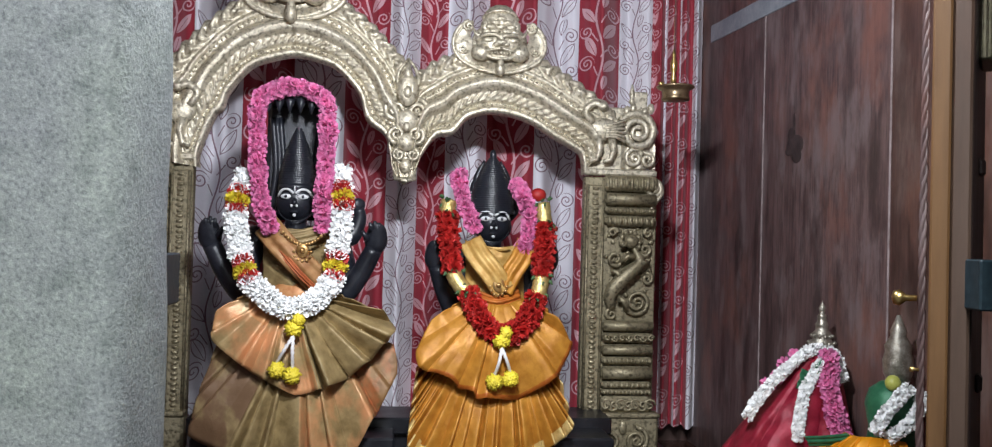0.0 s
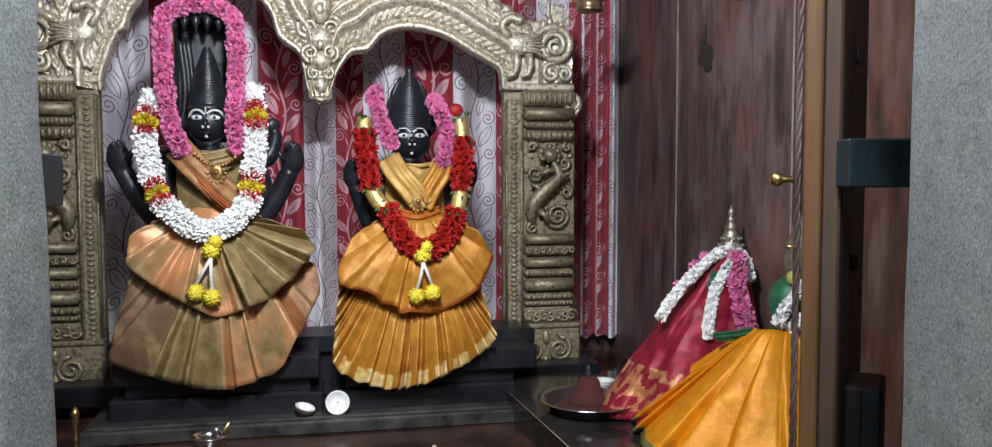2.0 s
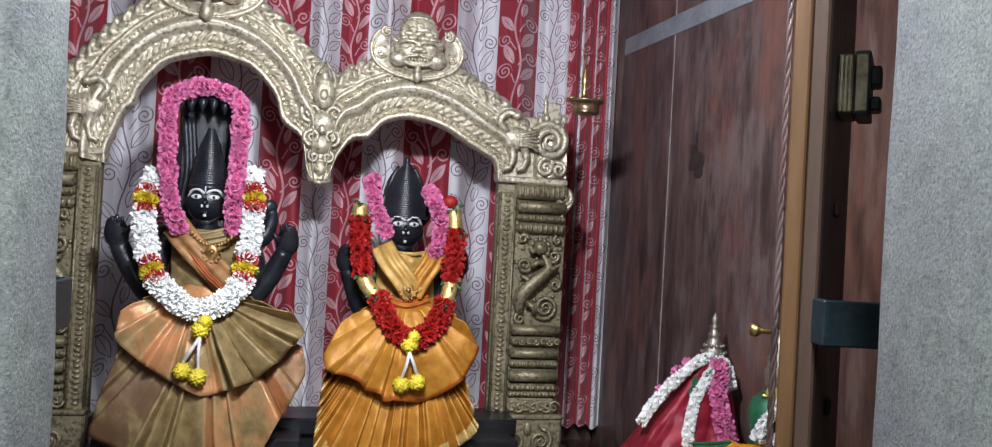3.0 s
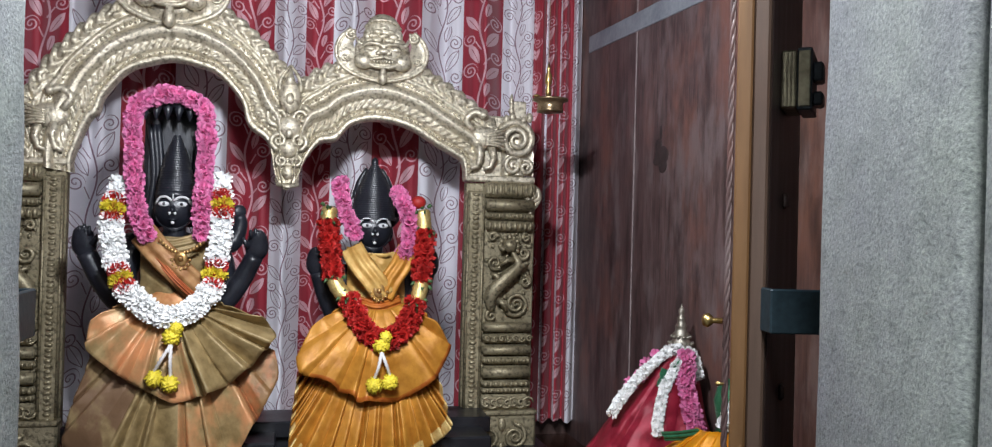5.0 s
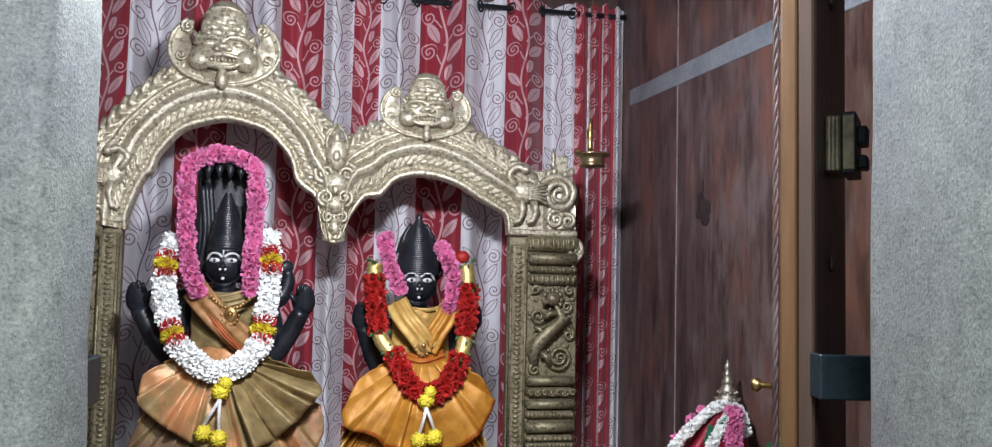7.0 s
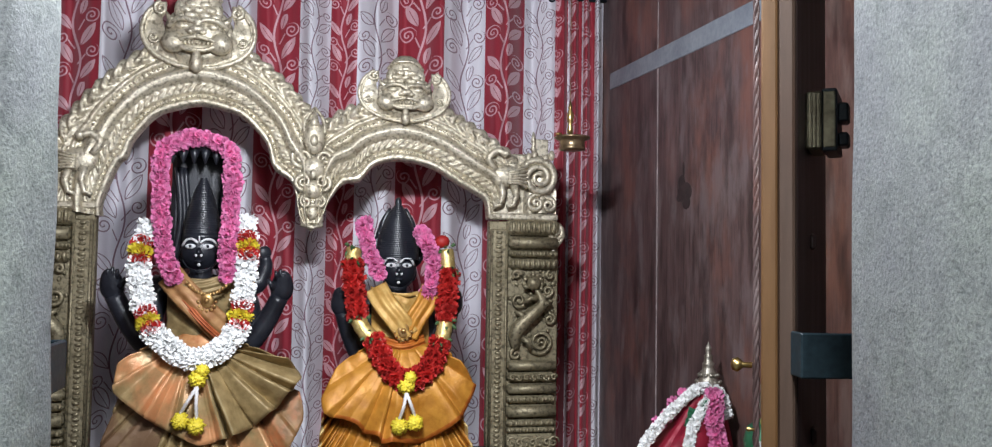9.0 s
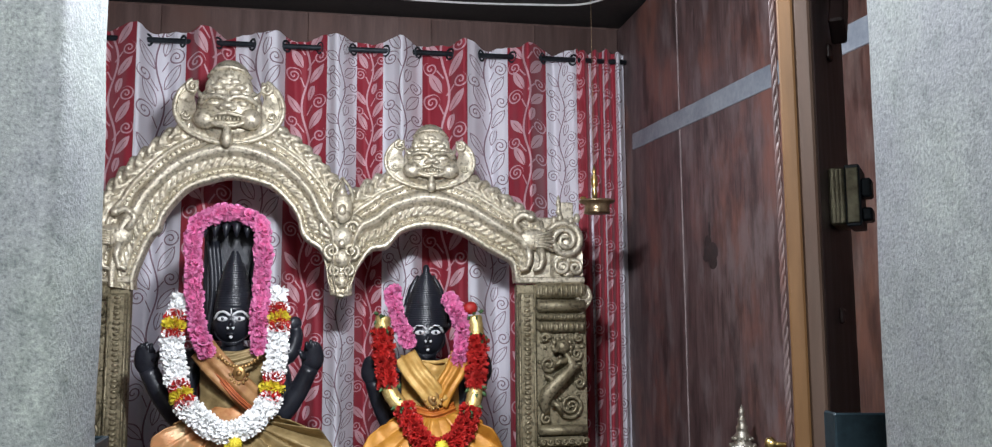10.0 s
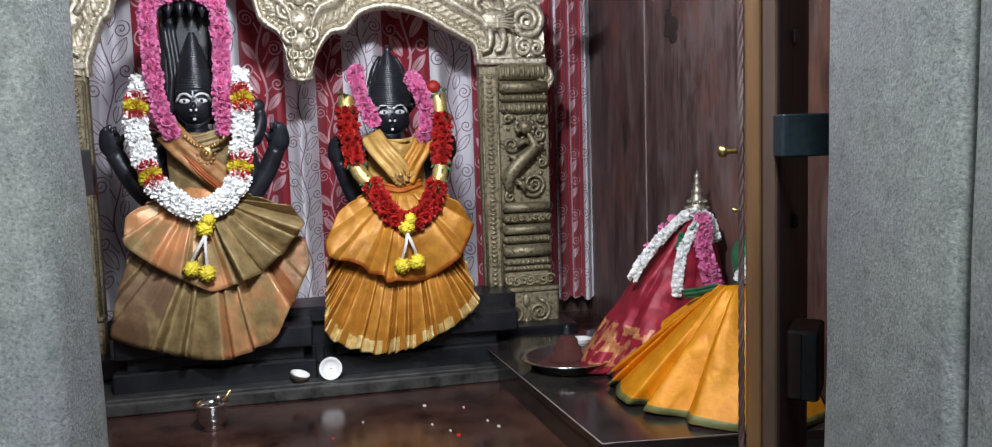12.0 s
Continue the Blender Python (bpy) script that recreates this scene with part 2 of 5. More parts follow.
def silk(name, c1, c2, rough=0.50, crease=26.0, shot=None, spread=(0.44, 0.60)):
    n = Nodes(name)
    at = n.coords()
    big, thread = n.noise(at, crease, 4.0), n.noise(n.coords((1, 1, 9)), 90.0, 2.0)
    colour = n.ramp(big, (0.34, c1), (0.66, c2))
    if shot:
        patch = n.noise(n.coords((1, 1, 0.7)), 8.0, 4.0, 0.6)
        colour = n.mix(n.ramp(patch, (spread[0], (0, 0, 0)), (spread[1], (1, 1, 1))), colour, shot)
    ridge = n.math("ABSOLUTE", n.math("SUBTRACT", n.noise(at, 11.0, 2.0), 0.5))
    crumple = n.math("ABSOLUTE", n.math("SUBTRACT", n.noise(n.coords((1, 1, 0.6)), 24.0, 3.0), 0.5))
    relief = n.math("ADD", n.math("MULTIPLY", ridge, 1.2), n.math("MULTIPLY", crumple, 0.55))
    n.bump(n.math("ADD", relief, n.math("ADD", n.math("MULTIPLY", big, 0.25), n.math("MULTIPLY", thread, 0.10))), 0.62, 0.007)
    return n.finish(colour, n.math("MULTIPLY_ADD", thread, 0.2, rough - 0.12), 0.18, Specular_IOR_Level=0.45)


KHAKI_SILK = silk("khaki_gold_silk", (0.205, 0.143, 0.060), (0.37, 0.272, 0.128))
SHOT_SILK = silk("khaki_peach_shot_silk", (0.225, 0.155, 0.066), (0.40, 0.285, 0.135), rough=0.36, shot=(0.60, 0.28, 0.125), spread=(0.42, 0.60))
RUSTY_SILK = silk("brown_rust_shot_silk", (0.17, 0.085, 0.032), (0.27, 0.155, 0.065), shot=(0.46, 0.13, 0.045), spread=(0.46, 0.60))
PEACH_SILK = silk("peach_gold_silk", (0.42, 0.165, 0.055), (0.62, 0.34, 0.15))
BROWN_SILK = silk("brown_gold_silk", (0.205, 0.138, 0.063), (0.33, 0.240, 0.118), shot=(0.17, 0.098, 0.052), spread=(0.44, 0.52))
CARAMEL_SILK = silk("caramel_silk", (0.27, 0.12, 0.042), (0.42, 0.23, 0.095))
RUST_SILK = silk("rust_silk", (0.30, 0.065, 0.02), (0.45, 0.13, 0.045))
AMBER_SILK = silk("amber_silk", (0.37, 0.148, 0.016), (0.53, 0.242, 0.034))
AMBER_DARK = silk("burnt_amber_silk", (0.33, 0.075, 0.010), (0.48, 0.15, 0.02))
GOLD_ZARI = silk("gold_thread_border", (0.58, 0.40, 0.14), (0.84, 0.66, 0.30), 0.38, 60.0)
GOLD_FOIL = plain("crinkled_gold_foil", (0.50, 0.34, 0.10), (0.85, 0.68, 0.30), 70.0, 160.0, 0.42, 0.75, 1.0)
RED_SILK = silk("crimson_silk", (0.20, 0.008, 0.022), (0.33, 0.018, 0.042))
RED_ZARI = silk("crimson_gold_border", (0.36, 0.10, 0.05), (0.55, 0.28, 0.12), 0.4, 60.0)
ORANGE_SILK = silk("bright_orange_silk", (0.66, 0.235, 0.004), (0.79, 0.325, 0.008))
HONEY_SILK = silk("honey_gold_silk", (0.42, 0.22, 0.045), (0.62, 0.40, 0.13))
JOINT = plain("pale_joint_filler", (0.22, 0.17, 0.165), (0.40, 0.33, 0.32), 20.0, 90.0, 0.8)
GREEN_SILK = silk("green_silk", (0.018, 0.11, 0.055), (0.04, 0.19, 0.09))
OLIVE_ZARI = silk("olive_border", (0.16, 0.17, 0.055), (0.27, 0.26, 0.10))
PINK_PETAL = plain("pink_petals", (0.72, 0.14, 0.36), (0.90, 0.34, 0.58), 60.0, 300.0, 0.6, vary=0.25)
WHITE_PETAL = plain("white_petals", (0.92, 0.93, 0.92), (0.96, 0.96, 0.95), 60.0, 300.0, 0.6, vary=0.05)
RED_PETAL = plain("red_rose_petals", (0.42, 0.012, 0.012), (0.62, 0.03, 0.022), 60.0, 300.0, 0.55, vary=0.35)
YELLOW_PETAL = plain("yellow_petals", (0.66, 0.52, 0.02), (0.82, 0.68, 0.06), 60.0, 300.0, 0.6, vary=0.2)
FADED_PETAL = plain("faded_petals", (0.36, 0.33, 0.30), (0.55, 0.51, 0.47), 60.0, 300.0, 0.7)
STRING = plain("white_string", (0.6, 0.58, 0.58), (0.78, 0.76, 0.75), 60.0, 300.0, 0.8)
LEAF = plain("green_leaf", (0.03, 0.075, 0.025), (0.06, 0.13, 0.045), 60.0, 300.0, 0.6)
COCO_SHELL = plain("coconut_shell", (0.035, 0.025, 0.02), (0.085, 0.06, 0.045), 40.0, 200.0, 0.8, 0.0, 0.6)
COCO_MEAT = plain("coconut_flesh", (0.78, 0.78, 0.77), (0.88, 0.88, 0.87), 20.0, 200.0, 0.5)
KUMKUM = plain("dark_red_powder", (0.035, 0.008, 0.007), (0.085, 0.018, 0.015), 50.0, 400.0, 0.9, 0.0, 0.8)
LIME = plain("yellow_green_lime", (0.36, 0.38, 0.07), (0.5, 0.5, 0.12), 40.0, 200.0, 0.45)
SCORCH = plain("scorched_wood", (0.030, 0.020, 0.020), (0.064, 0.043, 0.042), 30.0, 120.0, 0.6)
CEILING = plain("dark_ceiling_board", (0.012, 0.010, 0.010), (0.03, 0.026, 0.024), 4.0, 60.0, 0.7)
CABLE = plain("white_cable", (0.6, 0.6, 0.58), (0.72, 0.72, 0.7), 20.0, 100.0, 0.5)


# ---- mesh tools ----


class Mesh:
    """Collects vertices, faces, their material slot and whether they are smooth."""

    def __init__(self):
        self.v, self.f, self.m, self.s = [], [], [], []

    def add(self, verts, faces, slot=0, smooth=True, at=None):
        k = len(self.v)
        self.v.extend([tuple(at @ Vector(p)) for p in verts] if at is not None else [tuple(p) for p in verts])
        self.f.extend([tuple(i + k for i in f) for f in faces])
        self.m.extend([slot] * len(faces) if isinstance(slot, int) else slot)
        self.s.extend([smooth] * len(faces))
        return self

    def box(self, centre, size, bevel=0.004, slot=0, at=None):
        hx, hy, hz = (d / 2 for d in size)
        b = min(bevel, hx * 0.9, hy * 0.9, hz * 0.9)
        verts, idx = [], {}
        for sx in (-1, 1):
            for sy in (-1, 1):
                for sz in (-1, 1):
                    for axis in range(3):
                        p = [sx * (hx - b), sy * (hy - b), sz * (hz - b)]
                        p[axis] += (sx, sy, sz)[axis] * b
                        idx[sx, sy, sz, axis] = len(verts)
                        verts.append((p[0] + centre[0], p[1] + centre[1], p[2] + centre[2]))
        faces = []
        for axis in range(3):
            o1, o2 = (axis + 1) % 3, (axis + 2) % 3
            for s in (-1, 1):
                ring = []
                for a, c in ((-1, -1), (1, -1), (1, 1), (-1, 1)):
                    k = [0, 0, 0]
                    k[axis], k[o1], k[o2] = s, a, c
                    ring.append(idx[k[0], k[1], k[2], axis])
                faces.append(ring if s > 0 else ring[::-1])
            for a in (-1, 1):
                for c in (-1, 1):
                    k1, k2 = [0, 0, 0], [0, 0, 0]
                    k1[axis], k2[axis] = -1, 1
                    k1[o1] = k2[o1] = a
                    k1[o2] = k2[o2] = c
                    ring = [idx[(*k1, o1)], idx[(*k2, o1)], idx[(*k2, o2)], idx[(*k1, o2)]]
                    faces.append(ring if a * c < 0 else ring[::-1])
        for sx in (-1, 1):
            for sy in (-1, 1):
                for sz in (-1, 1):
                    ring = [idx[sx, sy, sz, k] for k in range(3)]
                    faces.append(ring if sx * sy * sz > 0 else ring[::-1])
        return self.add(verts, faces, slot, False, at)

    def lathe(self, profile, n=20, slot=0, at=None, squash=1.0, caps=True):
        verts = [(r * math.cos(2 * math.pi * k / n), squash * r * math.sin(2 * math.pi * k / n), z) for r, z in profile for k in range(n)]
        faces = [(j * n + k, j * n + (k + 1) % n, (j + 1) * n + (k + 1) % n, (j + 1) * n + k) for j in range(len(profile) - 1) for k in range(n)]
        if caps:
            faces.append(tuple(range(n))[::-1])
            faces.append(tuple((len(profile) - 1) * n + k for k in range(n)))
        return self.add(verts, faces, slot, True, at)

    def ball(self, c, r, n=10, m=6, slot=0, at=None):
        r = (r, r, r) if isinstance(r, (int, float)) else r
        prof = [(math.sin(math.pi * (j + 0.02) / (m + 0.04)), -math.cos(math.pi * (j + 0.02) / (m + 0.04))) for j in range(m + 1)]
        t = Matrix.Translation(c) @ Matrix.Diagonal((*r, 1))
        return self.lathe(prof, n, slot, (at @ t) if at is not None else t)

    def tube(self, path, r, n=8, slot=0, flat=1.0, at=None):
        pts = [Vector(p) for p in path]
        rs = [r] * len(pts) if isinstance(r, (int, float)) else r
        verts, side = [], None
        for i, p in enumerate(pts):
            d = (pts[min(i + 1, len(pts) - 1)] - pts[max(i - 1, 0)]).normalized()
            if side is None:
                side = d.cross(Vector((0, 1, 0.01)))
                side = side.normalized() if side.length > 0.05 else Vector((1, 0, 0))
            side = (side - d * side.dot(d)).normalized()
            up = d.cross(side)
            for k in range(n):
                a = 2 * math.pi * k / n
                verts.append(p + (side * math.cos(a) + up * math.sin(a) * flat) * rs[i])
        faces = [(j * n + k, j * n + (k + 1) % n, (j + 1) * n + (k + 1) % n, (j + 1) * n + k) for j in range(len(pts) - 1) for k in range(n)]
        faces += [tuple(range(n))[::-1], tuple((len(pts) - 1) * n + k for k in range(n))]
        return self.add(verts, faces, slot, True, at)

    def grid(self, fn, nu, nv, slot=0, smooth=True, at=None):
        verts = [fn(i / nu, j / nv) for i in range(nu + 1) for j in range(nv + 1)]
        faces = [(i * (nv + 1) + j, (i + 1) * (nv + 1) + j, (i + 1) * (nv + 1) + j + 1, i * (nv + 1) + j + 1) for i in range(nu) for j in range(nv)]
        if callable(slot):
            slot = [slot((i + 0.5) / nu, (j + 0.5) / nv) for i in range(nu) for j in range(nv)]
        return self.add(verts, faces, slot, smooth, at)

    def data(self, name, *mats):
        me = bpy.data.meshes.new(name)
        me.from_pydata(self.v, [], self.f)
        for mt in mats:
            me.materials.append(mt)
        me.polygons.foreach_set("material_index", self.m)
        me.polygons.foreach_set("use_smooth", self.s)
        me.update()
        return me


def part(name, mesh, mats, parent=None, label="", thick=0.0):
    """One mesh object, under a thing or a part when a parent is given."""
    mats = mats if isinstance(mats, tuple) else (mats,)
    ob = new(name, mesh.data(name, *mats) if isinstance(mesh, Mesh) else mesh)
    if parent is not None:
        ob.parent = parent
    if thick:
        mod = ob.modifiers.new("thickness", "SOLIDIFY")
        mod.thickness, mod.offset = thick, 0.0
    if label:
        tagged(ob, label)
    return ob


def thing(name, label, category, group="", at=(0, 0, 0)):
    ob = new(name)
    ob.empty_display_size = 0.05
    ob.location = at
    return tagged(ob, label, category, group)


def smooth_path(points, n):
    """Catmull-Rom through the points, n + 1 samples."""
    p = [Vector(q) for q in points]
    p = [p[0] * 2 - p[1]] + p + [p[-1] * 2 - p[-2]]
    out = []
    for i in range(n + 1):
        s = i / n * (len(p) - 3)
        k = min(int(s), len(p) - 4)
        t = s - k
        a, b, c, d = p[k:k + 4]
        out.append(0.5 * (2 * b + (c - a) * t + (2 * a - 5 * b + 4 * c - d) * t * t + (3 * b - a - 3 * c + d) * t ** 3))
    return out


def even_path(points, n):
    """The same, at even distances."""
    fine = smooth_path(points, 40 * len(points))
    run = [0.0]
    for a, b in zip(fine, fine[1:]):
        run.append(run[-1] + (b - a).length)
    out, k = [], 0
    for i in range(n + 1):
        s = run[-1] * i / n
        while k < len(fine) - 2 and run[k + 1] < s:
            k += 1
        span = run[k + 1] - run[k] or 1
        out.append(fine[k].lerp(fine[k + 1], min(1, (s - run[k]) / span)))
    return out


def spiral(cx, cz, y, r, turns, start, hand, n=26):
    out = []
    for i in range(n + 1):
        t = i / n
        a = math.radians(start) + hand * turns * 2 * math.pi * t
        q = r * (1 - 0.86 * t)
        out.append((cx + q * math.cos(a), y - 0.010 * t, cz + q * math.sin(a)))
    return out

# ---- structure ----
FLOOR, CEIL = 0.50, 2.84
EAST, WEST, BACK = 0.93, -1.62, 4.02
DOOR = pose(-0.61, 1.26, 0, 0, 0, -9.9)  # the stone doorway stands askew to the altar; its inner left corner, x along the wall, y into the shrine
DOOR_W, DOOR_D = 0.874, 0.21


def setting(name, mesh, mats, label):
    return tagged(part(name, mesh, mats), label, name.split("_")[0], kind="structure")


m = Mesh().box((-0.345, 2.5, FLOOR - 0.06), (2.75, 3.3, 0.12), 0.003)
setting("floor", m, FLOOR_STONE, "polished dark brown granite shrine floor with scattered petals")
m = Mesh().box((-0.5, -0.75, -0.05), (5.0, 4.2, 0.1), 0.003)
setting("hall_floor", m, GRANITE, "grey stone hall floor outside the shrine")
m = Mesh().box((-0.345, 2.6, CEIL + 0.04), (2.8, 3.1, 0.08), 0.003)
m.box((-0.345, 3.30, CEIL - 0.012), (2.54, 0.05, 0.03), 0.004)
setting("ceiling", m, CEILING, "very dark boarded shrine ceiling")
m = Mesh().box((-0.5, -0.75, 3.05), (5.0, 4.2, 0.1), 0.003)
setting("hall_ceiling", m, HALL, "plain hall ceiling outside the shrine")
m = Mesh().box((-0.5, -2.7, 1.5), (5.0, 0.12, 3.0), 0.003)
setting("wall_hall_south", m, HALL, "plain hall wall opposite the shrine doorway")
m = Mesh().box((-2.9, -0.75, 1.5), (0.12, 4.1, 3.0), 0.003)
setting("wall_hall_west", m, HALL, "plain hall wall")
m = Mesh().box((1.9, -0.75, 1.5), (0.12, 4.1, 3.0), 0.003)
setting("wall_hall_east", m, HALL, "plain hall wall")

# boarded walls of the shrine: a backing and separate planks
wall_back = setting("wall_north", Mesh().box((-0.345, BACK + 0.05, 1.66), (2.75, 0.06, 2.4), 0.002), BACK_WOOD, "brown boarded wall behind the curtain")
x = WEST
for k, w in enumerate((0.50, 0.62, 0.55, 0.48, 0.60)):
    w = min(w, EAST - x)
    if w > 0.03:
        part("plank", Mesh().box((x + w / 2, BACK + 0.008, 1.66), (w - 0.0015, 0.02, 2.33), 0.001), BACK_WOOD, wall_back)
    x += w
wall_east = setting("wall_east", Mesh().box((EAST + 0.06, 2.6, 1.66), (0.07, 2.95, 2.4), 0.002), DOOR_DARK, "dark stained vertical board wall with reddish worn patches")
edges = (4.02, 3.293, 2.497, 1.92, 1.16)
for a, b in zip(edges, edges[1:]):
    part("plank", Mesh().box((EAST + 0.012, (a + b) / 2, 1.66), (0.024, a - b - (0.0065 if a in (3.293, 2.497) or b in (3.293, 2.497) else 0.0004), 2.32), 0.0006), WALL_WOOD if b > 2.1 else PANEL_WOOD, wall_east)
setting("wall_west", Mesh().box((WEST - 0.03, 2.6, 1.66), (0.06, 2.95, 2.4), 0.002), WALL_WOOD, "dark boarded shrine wall")
for y in (3.293, 2.497):
    part("joint_line", Mesh().box((EAST + 0.001, y, 1.66), (0.008, 0.006, 2.30), 0.001), JOINT, wall_east, "pale filler in the board joint")
strip = part("strip", Mesh().box((0, 0, 0), (0.006, 1.85, 0.072), 0.002, 0, pose(EAST - 0.002, 2.90, 2.207, 2.4, 0, 0)), STRIP, wall_east, "pale grey strip fixed along the boards")

# scorched spot on the boards
spot = Mesh().ball((EAST, 3.050, 1.695), (0.0018, 0.062, 0.036), 18, 8).ball((EAST, 3.075, 1.735), (0.0016, 0.030, 0.024), 14, 6).ball((EAST, 3.035, 1.660), (0.0016, 0.036, 0.026), 14, 6).ball((EAST, 3.090, 1.680), (0.0015, 0.030, 0.016), 12, 6).ball((EAST, 3.058, 1.775), (0.0014, 0.010, 0.030), 12, 6)
part("scorch_mark", spot, SCORCH, wall_east, "dark scorched mark on the boards")

# stone doorway
def worn_block(x0, x1, y0, y1, z0, z1, seed, r=0.022, lean=0.0):
    """A dressed stone with rounded, slightly uneven arrises, cut fine enough to carry chisel relief."""
    mesh = Mesh()
    ring = []
    for cx, cy, a0 in ((x1 - r, y1 - r, 0), (x0 + r, y1 - r, 90), (x0 + r, y0 + r, 180), (x1 - r, y0 + r, 270)):
        for k in range(5):
            a = math.radians(a0 + 22.5 * k)
            ring.append((cx + r * math.cos(a), cy + r * math.sin(a)))
    n, rows = len(ring), 60

    def at_row(j):
        z = z0 + (z1 - z0) * j / rows
        out = []
        for i, (px, py) in enumerate(ring):
            q = noise.noise(Vector((px * 6 + seed, py * 6, z * 7))) * 0.0035
            out.append((px + q + lean * (1.35 - z), py + q * 0.6, z))
        return out
    verts = [p for j in range(rows + 1) for p in at_row(j)]
    faces = [(j * n + i, j * n + (i + 1) % n, (j + 1) * n + (i + 1) % n, (j + 1) * n + i) for j in range(rows) for i in range(n)]
    faces += [tuple(range(n))[::-1], tuple(rows * n + i for i in range(n))]
    return mesh.add(verts, faces, 0, True, DOOR)


wall_south = setting("wall_south", Mesh().box((-1.2, -DOOR_D / 2 - 0.0, 1.5), (1.6, DOOR_D - 0.06, 3.0), 0.004, 0, DOOR)
                     .box((DOOR_W + 1.3, -DOOR_D / 2, 1.5), (1.8, DOOR_D - 0.06, 3.0), 0.004, 0, DOOR)
                     .box((DOOR_W / 2, -DOOR_D / 2, 2.72), (DOOR_W + 0.8, DOOR_D - 0.06, 0.56), 0.004, 0, DOOR), HALL, "hall side wall around the stone doorway")
setting("door_jamb_left", worn_block(-0.40, 0.010, -0.125, 0.0, 0.0, 2.2, 3.0, 0.024, 0.014), GRANITE, "rough grey granite door jamb with worn rounded corner")
setting("door_jamb_right", worn_block(DOOR_W - 0.002, DOOR_W + 0.40, -0.276, 0.0, 0.0, 2.2, 11.0, 0.016, -0.008), GRANITE, "rough grey granite door jamb with worn rounded corner")
setting("door_pilaster", worn_block(DOOR_W + 0.003, DOOR_W + 0.40, -0.46, -0.284, 0.0, 2.2, 17.0, 0.012, -0.008), GRANITE, "second dressed granite upright standing before the jamb")
setting("door_lintel", Mesh().box((DOOR_W / 2, -DOOR_D / 2, 2.32), (DOOR_W + 0.8, DOOR_D, 0.24), 0.02, 0, DOOR), GRANITE, "grey granite lintel over the shrine doorway")
setting("door_sill", Mesh().box((DOOR_W / 2, -DOOR_D / 2, 0.25), (DOOR_W - 0.002, DOOR_D, 0.5), 0.015, 0, DOOR), GRANITE, "grey granite door sill")

# open door leaf of teak, its edge towards the doorway
leaf = thing("door_leaf", "open teak door leaf with rope moulding and dark back", "door", at=(0.255, 1.313, FLOOR))
leaf.rotation_euler = (0, 0, radians(52.0))  # local x runs along the leaf, local -y is its dark back
H = 2.16
L = 0.42
part("panel", Mesh().box((L / 2 + 0.004, -0.0265, H / 2), (L - 0.012, 0.041, H), 0.003), DOOR_DARK, leaf, "dark brown back of the door leaf")
part("edge_lipping", Mesh().box((0.001, -0.0135, H / 2), (0.024, 0.021, H - 0.002), 0.0025), DOOR_LIGHT, leaf, "varnished light brown teak edge")
part("edge_strip", Mesh().box((0.0025, -0.0352, H / 2), (0.024, 0.0215, H - 0.002), 0.003), DOOR_MID, leaf, "worn greyish second edge strip")
# rope moulding: a twisted bead
rope = Mesh()
for k in range(3):
    rope.tube([(0.001 + 0.0024 * math.cos(z / 0.022 * 2 * math.pi / 3 + 2.1 * k), 0.0050 + 0.0024 * math.sin(z / 0.022 * 2 * math.pi / 3 + 2.1 * k), z) for z in np.arange(0.0, H, 0.006)], 0.0025, 6)
part("rope_moulding", rope, WALL_WOOD, leaf, "twisted rope moulding along the door edge")
knob = Mesh().lathe([(0.004, 0), (0.004, 0.012), (0.006, 0.014), (0.010, 0.019), (0.008, 0.026), (0.002, 0.028)], 14, 0, pose(0.0, 0.010, 1.298 - FLOOR, -90, 0, 0))
part("knob", knob, BRASS_YELLOW, leaf, "small round brass knob")
for z in (1.213 - FLOOR,):
    part("stud", Mesh().lathe([(0.002, 0), (0.002, 0.005), (0.0035, 0.007), (0.003, 0.010), (0.001, 0.011)], 10, 0, pose(-0.004, 0.006, z, -90, 0, 0)), BRASS_YELLOW, leaf, "little brass stud")
for z in (1.78 - FLOOR + 0.10, 1.47 - FLOOR, 1.20 - FLOOR - 0.02):
    part("bolt_head", Mesh().box((0.18, -0.050, z), (0.030, 0.010, 0.024), 0.004), DOOR_DARK, leaf, "square wooden peg head")
# lock on the back of the leaf
lock = thing("door_lock", "aged brass rim lock with iron bolts on the door back", "lock")
lock.matrix_world = leaf.matrix_basis @ pose(0.145, -0.047, 1.643 - FLOOR)
part("case", Mesh().box((0, -0.0115, 0), (0.090, 0.022, 0.084), 0.003), LOCK_BRASS, lock, "aged brass case")
for k in range(4):
    part("rib", Mesh().box((-0.0455, -0.004 - 0.0055 * k, 0), (0.003, 0.0025, 0.080), 0.001), LOCK_BRASS, lock)
part("rim_box", Mesh().box((0.002, -0.033, 0), (0.094, 0.0205, 0.090), 0.002), IRON, lock, "dark rim box")
part("face_plate", Mesh().box((-0.0455, -0.033, 0), (0.004, 0.0165, 0.080), 0.001), LOCK_BRASS, lock, "bright brass plate")
for z, h in ((0.012, 0.028), (-0.027, 0.020)):
    part("bolt", Mesh().box((-0.012, -0.050, z), (0.040, 0.015, h), 0.003), IRON, lock, "dark iron bolt end")
block = thing("door_stop_block", "dark wooden stop block on the door back", "block")
block.matrix_world = leaf.matrix_basis @ pose(0.13, -0.0475, 0.968 - FLOOR)
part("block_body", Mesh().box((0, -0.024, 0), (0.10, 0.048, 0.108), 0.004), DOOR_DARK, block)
part("face_plate", Mesh().box((-0.052, -0.034, 0), (0.006, 0.024, 0.104), 0.002), IRON, block, "greyish iron face plate")
